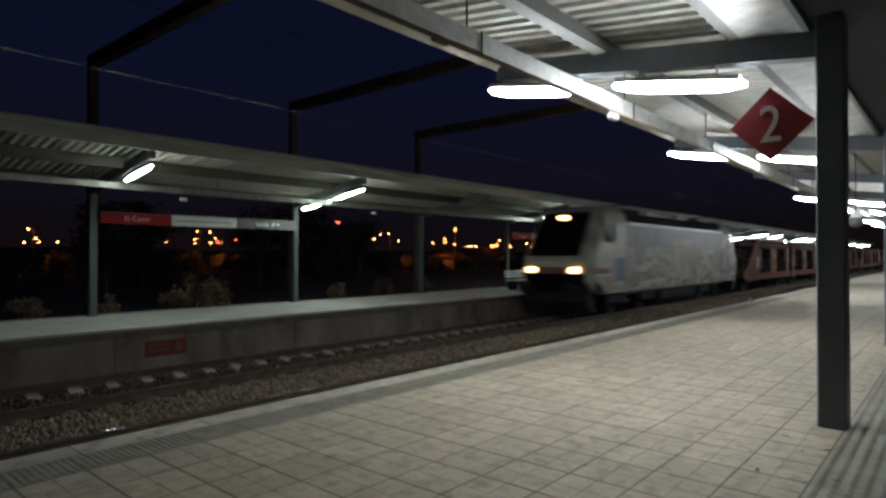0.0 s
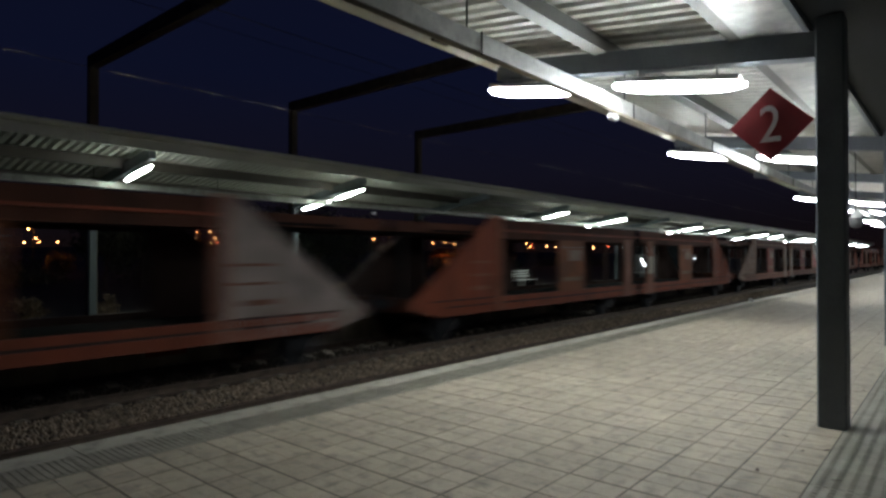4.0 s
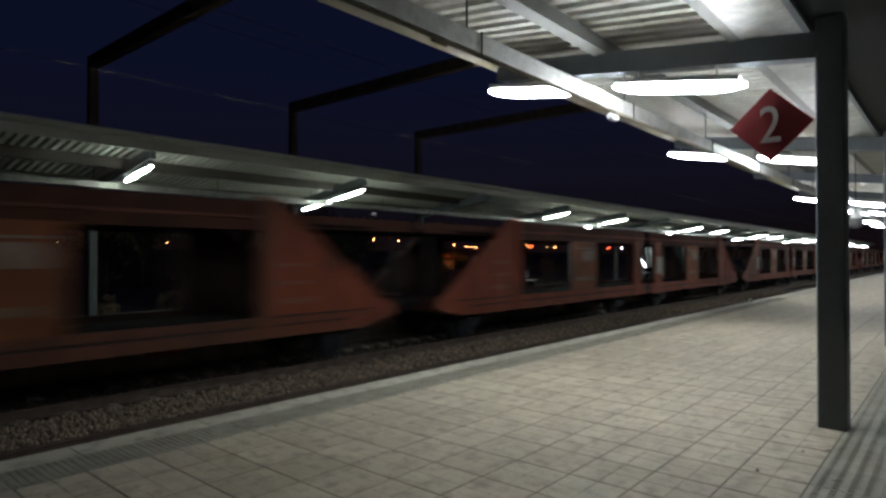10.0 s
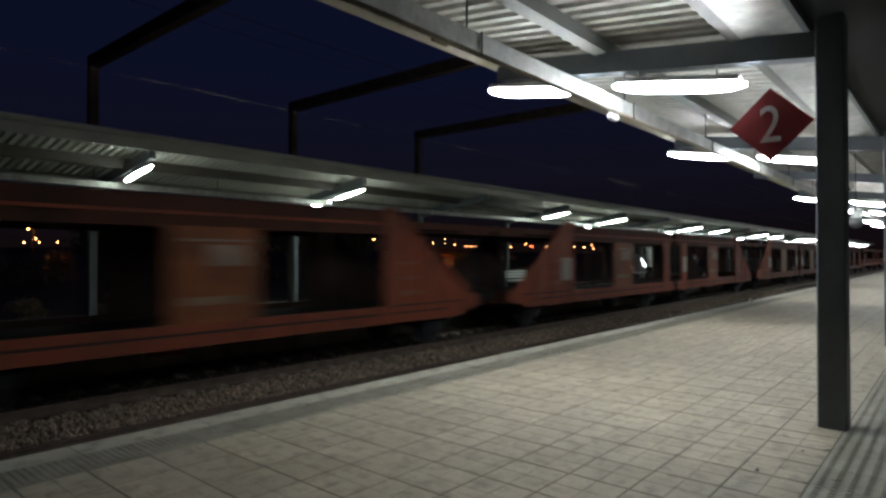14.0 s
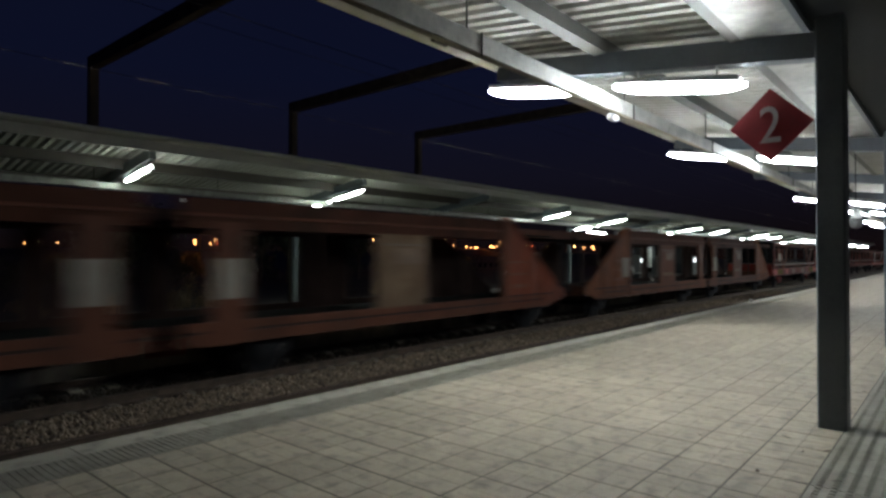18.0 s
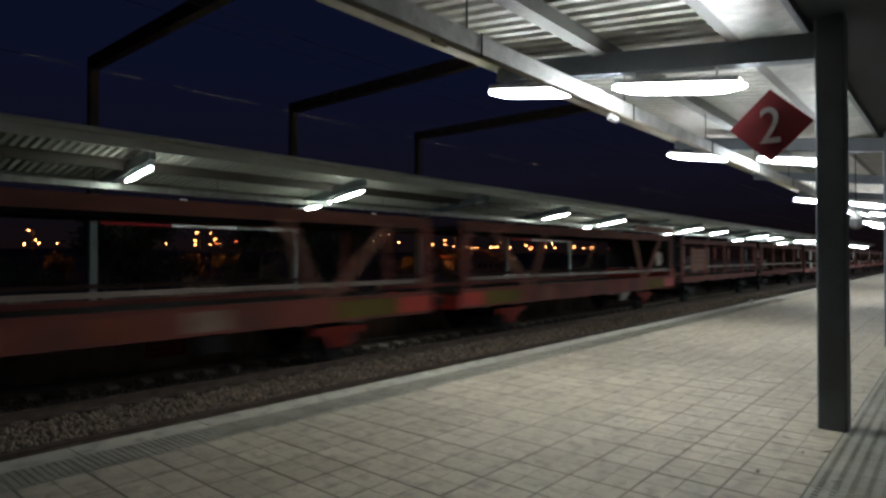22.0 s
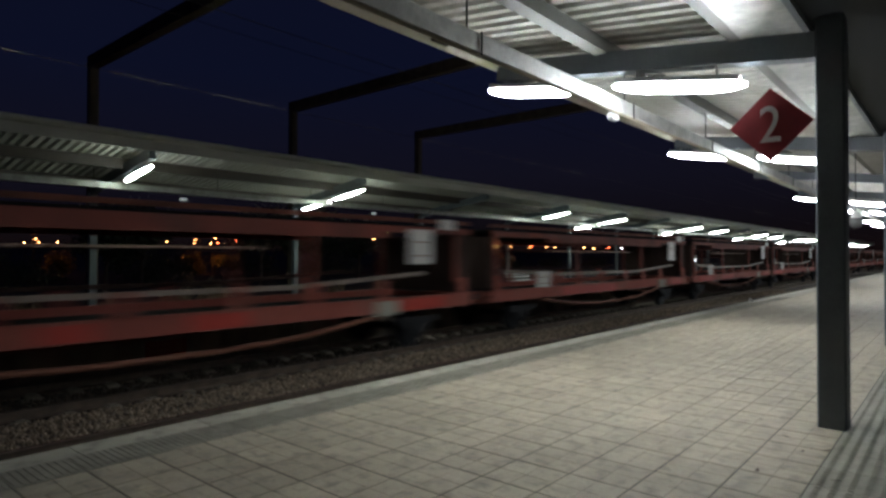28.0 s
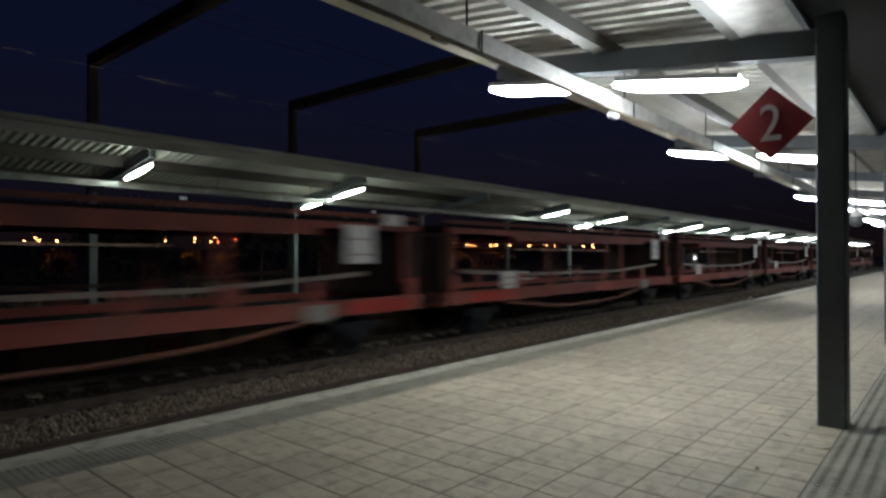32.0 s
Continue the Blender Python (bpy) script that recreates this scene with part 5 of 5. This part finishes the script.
def shrub(x, y, r, h):
    s = tagged(new("shrub", leaf_mesh("shrub", (0, 0, r * h * 0.55), r, 1100, 0.11, M_LEAF, h, 12)), "dark evergreen shrub on the bank behind the platform", "shrub", "dark shrubs")
    s.location = (x, y, ground_z(x, y) - 0.05)


for x, y, r, h in ((5.6, 27.5, 1.5, 0.8), (7.9, 29.0, 1.6, 0.35), (11.6, 28.0, 1.5, 0.8), (13.6, 29.5, 1.7, 0.7), (18.2, 29.0, 1.6, 0.7), (22.4, 29.0, 1.6, 0.75),
                   (25.2, 30.0, 1.5, 0.5), (29.0, 30.0, 1.4, 0.42), (33.4, 30.0, 1.4, 0.4), (38.5, 30.5, 1.4, 0.4), (45.0, 30.5, 1.5, 0.4), (53.0, 31.0, 1.5, 0.4), (3.4, 28.5, 1.5, 0.8), (62.0, 31.0, 1.5, 0.4)):
    shrub(x, y, r, h)


def bush(x, y, r, n=900, h=0.8):
    z = ground_z(x, y)
    b = tagged(new("bush", leaf_mesh("bush", (0, 0, r * h * 0.7), r, n, 0.07, M_DRY, h, 9)), "dry brown bush behind the platform edge", "bush", "dry bushes")
    b.location = (x, y, z)


for x, y, r in ((9.9, 19.3, 0.75), (9.0, 19.1, 0.55), (10.7, 19.5, 0.5), (7.0, 19.0, 0.35), (18.5, 19.4, 0.5), (15.7, 19.2, 0.45), (21.5, 19.8, 0.5), (5.0, 19.1, 0.4)):
    bush(x, y, r)


def street_lamp(x, y, z, m=M_SODIUM, r=0.2, arm=True, lit=False):
    g = ground_z(x, y)
    s = thing("street_lamp", "lit orange street lamp on a tall pole" if m is M_SODIUM else "lit lamp on a distant pole", "street lamp", "street lamps", pose(x, y, 0))
    bm = bmesh.new()
    tube(bm, (0, 0, g - 0.1), (0, 0, z + 0.15), 0.07, 8, 0.04)
    if arm:
        tube(bm, (0, 0, z + 0.12), (-0.7, -0.5, z + 0.2), 0.05, 6)
    part("pole", bm, M_DARK, s)
    bm = bmesh.new()
    bmesh.ops.create_icosphere(bm, subdivisions=2, radius=r, matrix=Matrix.Translation((-0.8 if arm else 0, -0.55 if arm else 0, z + 0.08)) @ Matrix.Diagonal((1.3, 1, 0.6, 1)))
    part("lamp_head", bm, m, s, "glowing lamp head", smooth=True)
    if lit:
        la = bpy.data.lights.new("sodium_light", "POINT")
        la.energy, la.color, la.shadow_soft_size = 950, (1.0, 0.28, 0.04), 0.25
        lo = new("sodium_light", la)
        lo.location = (x - 1.6, y - 1.1, z - 0.2)


TOWN = [(42.5, 156.2, 5.2), (51.0, 184.5, 5.0), (54.1, 180.9, 5.0), (44.9, 173.6, 4.6), (77.0, 168.0, 5.2), (70.4, 138.6, 5.2), (80.2, 157.9, 4.8),
        (87.9, 163.9, 5.0), (68.6, 125.9, 5.2), (85.1, 152.2, 4.8), (89.8, 97.0, 5.0), (79.0, 83.6, 5.4), (104.1, 103.7, 5.0), (99.9, 85.3, 5.0)]
AVENUE = [(129.6, 115.3, 5.0), (117.1, 100.0, 4.6), (137.5, 113.9, 4.6), (156.6, 124.2, 4.6), (178.2, 139.1, 4.8), (163.3, 125.5, 4.5), (161.8, 118.2, 4.6), (167.2, 121.0, 4.5),
          (120.2, 85.1, 5.0), (163.1, 116.6, 4.6), (187.7, 128.0, 4.8), (171.2, 110.3, 5.2), (193.2, 123.0, 4.6), (196.0, 117.2, 5.0), (155.0, 90.9, 5.4), (217.3, 126.2, 5.0),
          (214.2, 115.5, 5.2), (232.7, 121.2, 5.0), (207.1, 104.3, 5.0), (241.4, 121.1, 4.6)]
RED_ONES = [(74.9, 167.3, 5.0), (79.6, 136.1, 5.2), (85.3, 155.2, 5.0), (71.8, 87.4, 7.5), (192.3, 121.5, 5.0), (239.5, 113.2, 5.0)]
for lamps, glow_of in ((TOWN, M_SODIUM), (AVENUE, M_SODIUM), (RED_ONES, M_REDLAMP), ([(281.1, 126.0, 5.0)], M_COOL)):
    for x, y, z in lamps:
        street_lamp(x, y, z, glow_of, 0.0010 * math.hypot(x, y), arm=False)
for x, y in GLOW:
    street_lamp(x, y, 5.4, M_SODIUM, 0.0010 * math.hypot(x, y), lit=True)


def house(x, y, w, d, h):
    z = ground_z(x, y) - 0.2
    b = thing("distant_house", "low pale house dimly lit by orange lamps", "house", "distant houses", pose(x, y, z))
    part("wall", boxed((-w / 2, w / 2, -d / 2, d / 2, 0, h)), M_WALLB, b)
    bm = bmesh.new()
    prism(bm, [(-d / 2 - 0.3, h), (d / 2 + 0.3, h), (0, h + d * 0.22)], 0, -w / 2 - 0.3, w / 2 + 0.3)
    part("roof", bm, M_ROOFB, b)
    for i in range(int(w / 3)):
        part("window", boxed((-w / 2 + 1 + i * 3, -w / 2 + 2.1 + i * 3, -d / 2 - 0.03, -d / 2 + 0.02, 1.0, 2.2)), M_GLASS, b)


for x, y, w, d, h in ((73.0, 62.6, 2.4, 2.4, 4.0), (150, 120, 24, 10, 4.5), (190, 138, 18, 10, 4.2)):
    house(x, y, w, d, h)

# far hills close the view
bm = bmesh.new()
pts = [(-900 + i * 60, 1150 + 60 * math.sin(i * 0.5), 14 + 7 * noise.noise((i * 0.21, 3, 0))) for i in range(60)]
low = [bm.verts.new((x, y - 200, -3)) for x, y, z in pts]
top = [bm.verts.new((x, y, z)) for x, y, z in pts]
back = [bm.verts.new((x, y + 200, -3)) for x, y, z in pts]
for i in range(len(pts) - 1):
    bm.faces.new((low[i], low[i + 1], top[i + 1], top[i]))
    bm.faces.new((top[i], top[i + 1], back[i + 1], back[i]))
solid("backdrop", bm, M_SOIL, "low dark hills on the horizon", "hills", kind="structure")
# station building wall behind the near platform closes the place
part("rear_wall", boxed((PX0, PX1, -6.2, -6.0, -1.2, 1.1)), M_CONC, near_pf)



def dry_leaf(x, y, turn, size):
    """A curled fallen leaf with its stalk."""
    vs, fs = [], []
    for i in range(7):
        u = i / 6
        w = size * 0.34 * math.sin(math.pi * min(1, u * 0.9 + 0.08))
        lift = size * 0.22 * (u - 0.5) ** 2 * 4
        vs += [((u - 0.5) * size * 2, -w, lift + w * 0.5), ((u - 0.5) * size * 2, 0, lift + 0.002), ((u - 0.5) * size * 2, w, lift + w * 0.5)]
    for i in range(6):
        for j in (0, 1):
            k = 3 * i + j
            fs.append((k, k + 3, k + 4, k + 1))
    me = bpy.data.meshes.new("leaf")
    me.from_pydata(vs, [], fs)
    me.materials.append(M_BARK)
    ob = tagged(new("fallen_leaf", me), "small curled dry brown leaf lying on the paving", "leaf", "fallen leaves")
    ob.location, ob.rotation_euler = (x, y, 0.003), (0, 0, turn)


for x, y, turn, size in ((5.10, 0.89, 0.0, 0.030), (5.43, 1.06, 1.3, 0.036), (5.22, 0.76, 2.6, 0.042), (7.80, 0.78, 3.9, 0.030), (4.57, 0.61, 5.2, 0.036), (4.44, 1.04, 6.5, 0.042), (5.05, 1.60, 7.8, 0.030)):
    dry_leaf(x, y, turn, size)

bm = bmesh.new()
bmesh.ops.create_icosphere(bm, subdivisions=2, radius=0.11)
for v in bm.verts:
    v.co *= 0.7 + 0.55 * noise.noise(v.co * 9.0)
    v.co.z = max(v.co.z * 0.9, -0.05)
solid("crumpled_paper", bm, M_BOARD, "crumpled white paper lying at the platform edge", "litter", m=pose(20.64, 4.98, 0.054))

# ---- paving, piece by piece ----
P = 0.414
GX, GY = 3.59 - 0.414 * 12, 1.98 + 0.414 * 6     # joint lines
HALF = 0.0045      # pressed joint that halves each slab both ways


def slab_mesh(w, d, material, ribs=0, dots=False, name="slab", thick=0.045):
    bm = bmesh.new()
    if ribs or dots or name != "slab":
        box(bm, 0, w, 0, d, -thick, -0.001 if ribs or dots else 0.0)
    else:
        for i in (0, 1):
            for j in (0, 1):
                a, b = i * (w + HALF) / 2, j * (d + HALF) / 2
                box(bm, a, a + (w - HALF) / 2, b, b + (d - HALF) / 2, -0.045, 0.0)
    if ribs:
        for i in range(ribs):
            x = w * (i + 0.28) / ribs
            box(bm, x, x + w * 0.45 / ribs, 0.02, d - 0.02, -0.004, 0.003)
    if dots:
        for i in range(7):
            for j in range(5):
                x, y = w * (i + 0.25) / 7, d * (j + 0.2) / 5
                box(bm, x, x + w * 0.6 / 7, y, y + d * 0.4 / 5, -0.004, 0.006)
    return mesh_of(bm, name, material)


J, K = 0.016, 0.013      # joint widths across and along the platform
slab = slab_mesh(P - J, P - K, M_TILE)
near_cells = [(i, j) for i in range(2, 34) for j in range(1, 13)]
near_cells = sorted(near_cells, key=lambda c: abs(GX + c[0] * P - 4.2) + abs(GY - c[1] * P - 2.4))[:300]
near_set = set(near_cells)
dotted = slab_mesh(P - 0.006, P - 0.006, M_TACT, dots=True, name="dotted_slab")
for i in range(6, 40):
    piece("dotted_slab", dotted, near_pf, (GX + i * P, GY - 10 * P, 0.001))
near_cells = [c for c in near_cells if c[1] != 10]
near_set = set(near_cells)
for i, j in near_cells:
    piece("slab", slab, near_pf, (GX + i * P + J / 2, GY - j * P + K / 2, noise.noise((i * 0.7, j * 0.7, 1)) * 0.0012))
vs, fs = [], []
for i in range(-14, 330):
    for j in range(1, 26):
        if (i, j) in near_set or (j == 10 and 6 <= i < 40):
            continue
        a, b, q, p = GX + i * P + J / 2, GY - j * P + K / 2, P - J, P - K
        z = noise.noise((i * 0.7, j * 0.7, 1)) * 0.0012
        n_sub = 2 if i < 130 else 1
        g = HALF if n_sub == 2 else 0.0
        q, p = (q - g) / n_sub, (p - g) / n_sub
        for c in range(n_sub * n_sub):
            x, y = a + (c % n_sub) * (q + g), b + (c // n_sub) * (p + g)
            k = len(vs)
            vs += [(x, y, z), (x + q, y, z), (x + q, y + p, z), (x, y + p, z), (x, y, -0.02), (x + q, y, -0.02), (x + q, y + p, -0.02), (x, y + p, -0.02)]
            fs += [(k, k + 1, k + 2, k + 3), (k, k + 4, k + 5, k + 1), (k + 1, k + 5, k + 6, k + 2), (k + 2, k + 6, k + 7, k + 3), (k + 3, k + 7, k + 4, k)]
me = bpy.data.meshes.new("slabs")
me.from_pydata(vs, [], fs)
me.materials.append(M_TILE2)
ob = tagged(new("slabs", me), "pale worn concrete slabs further along the platform", kind="stuff")
ob.parent = near_pf
ribbed = slab_mesh(P - 0.006, 0.395, M_TACT, ribs=9, name="ribbed_slab")
plain_strip = slab_mesh(P - 0.004, 0.395, M_TACT, name="strip_slab")
kerb = slab_mesh(0.992, 0.285, M_EDGE, name="edge_stone")
for i in range(-6, 140):
    piece("ribbed_slab" if i < 60 else "strip_slab", ribbed if i < 60 else plain_strip, near_pf, (GX + i * P, GY + 0.004, 0.001))
for i in range(-5, 110):
    piece("edge_stone", kerb, near_pf, (GX + i * 1.0, EDGE_N - 0.285, 0.002 + 0.002 * noise.noise((i * 3.1, 0, 0))))

fkerb = slab_mesh(0.992, 0.5, M_FPAVE, name="edge_stone", thick=0.045)
for i in range(-3, 110):
    piece("edge_stone", fkerb, far_pf, (i * 1.0, EDGE_F, 0.002 * noise.noise((i * 2.3, 5, 0))))
vs, fs = [], []
for i in range(-10, 260):
    for j in range(7):
        x, y, w = i * P, EDGE_F + 0.505 + j * P, P - 0.01
        z = noise.noise((i * 0.7, j * 0.7, 4)) * 0.0015
        k = len(vs)
        vs += [(x, y, z), (x + w, y, z), (x + w, y + w, z), (x, y + w, z)]
        fs.append((k, k + 1, k + 2, k + 3))
me = bpy.data.meshes.new("paving_slabs")
me.from_pydata(vs, [], fs)
me.materials.append(M_FPAVE2)
ob = tagged(new("paving_slabs", me), "pale paving slabs of the facing platform", kind="stuff")
ob.parent = far_pf

motions()
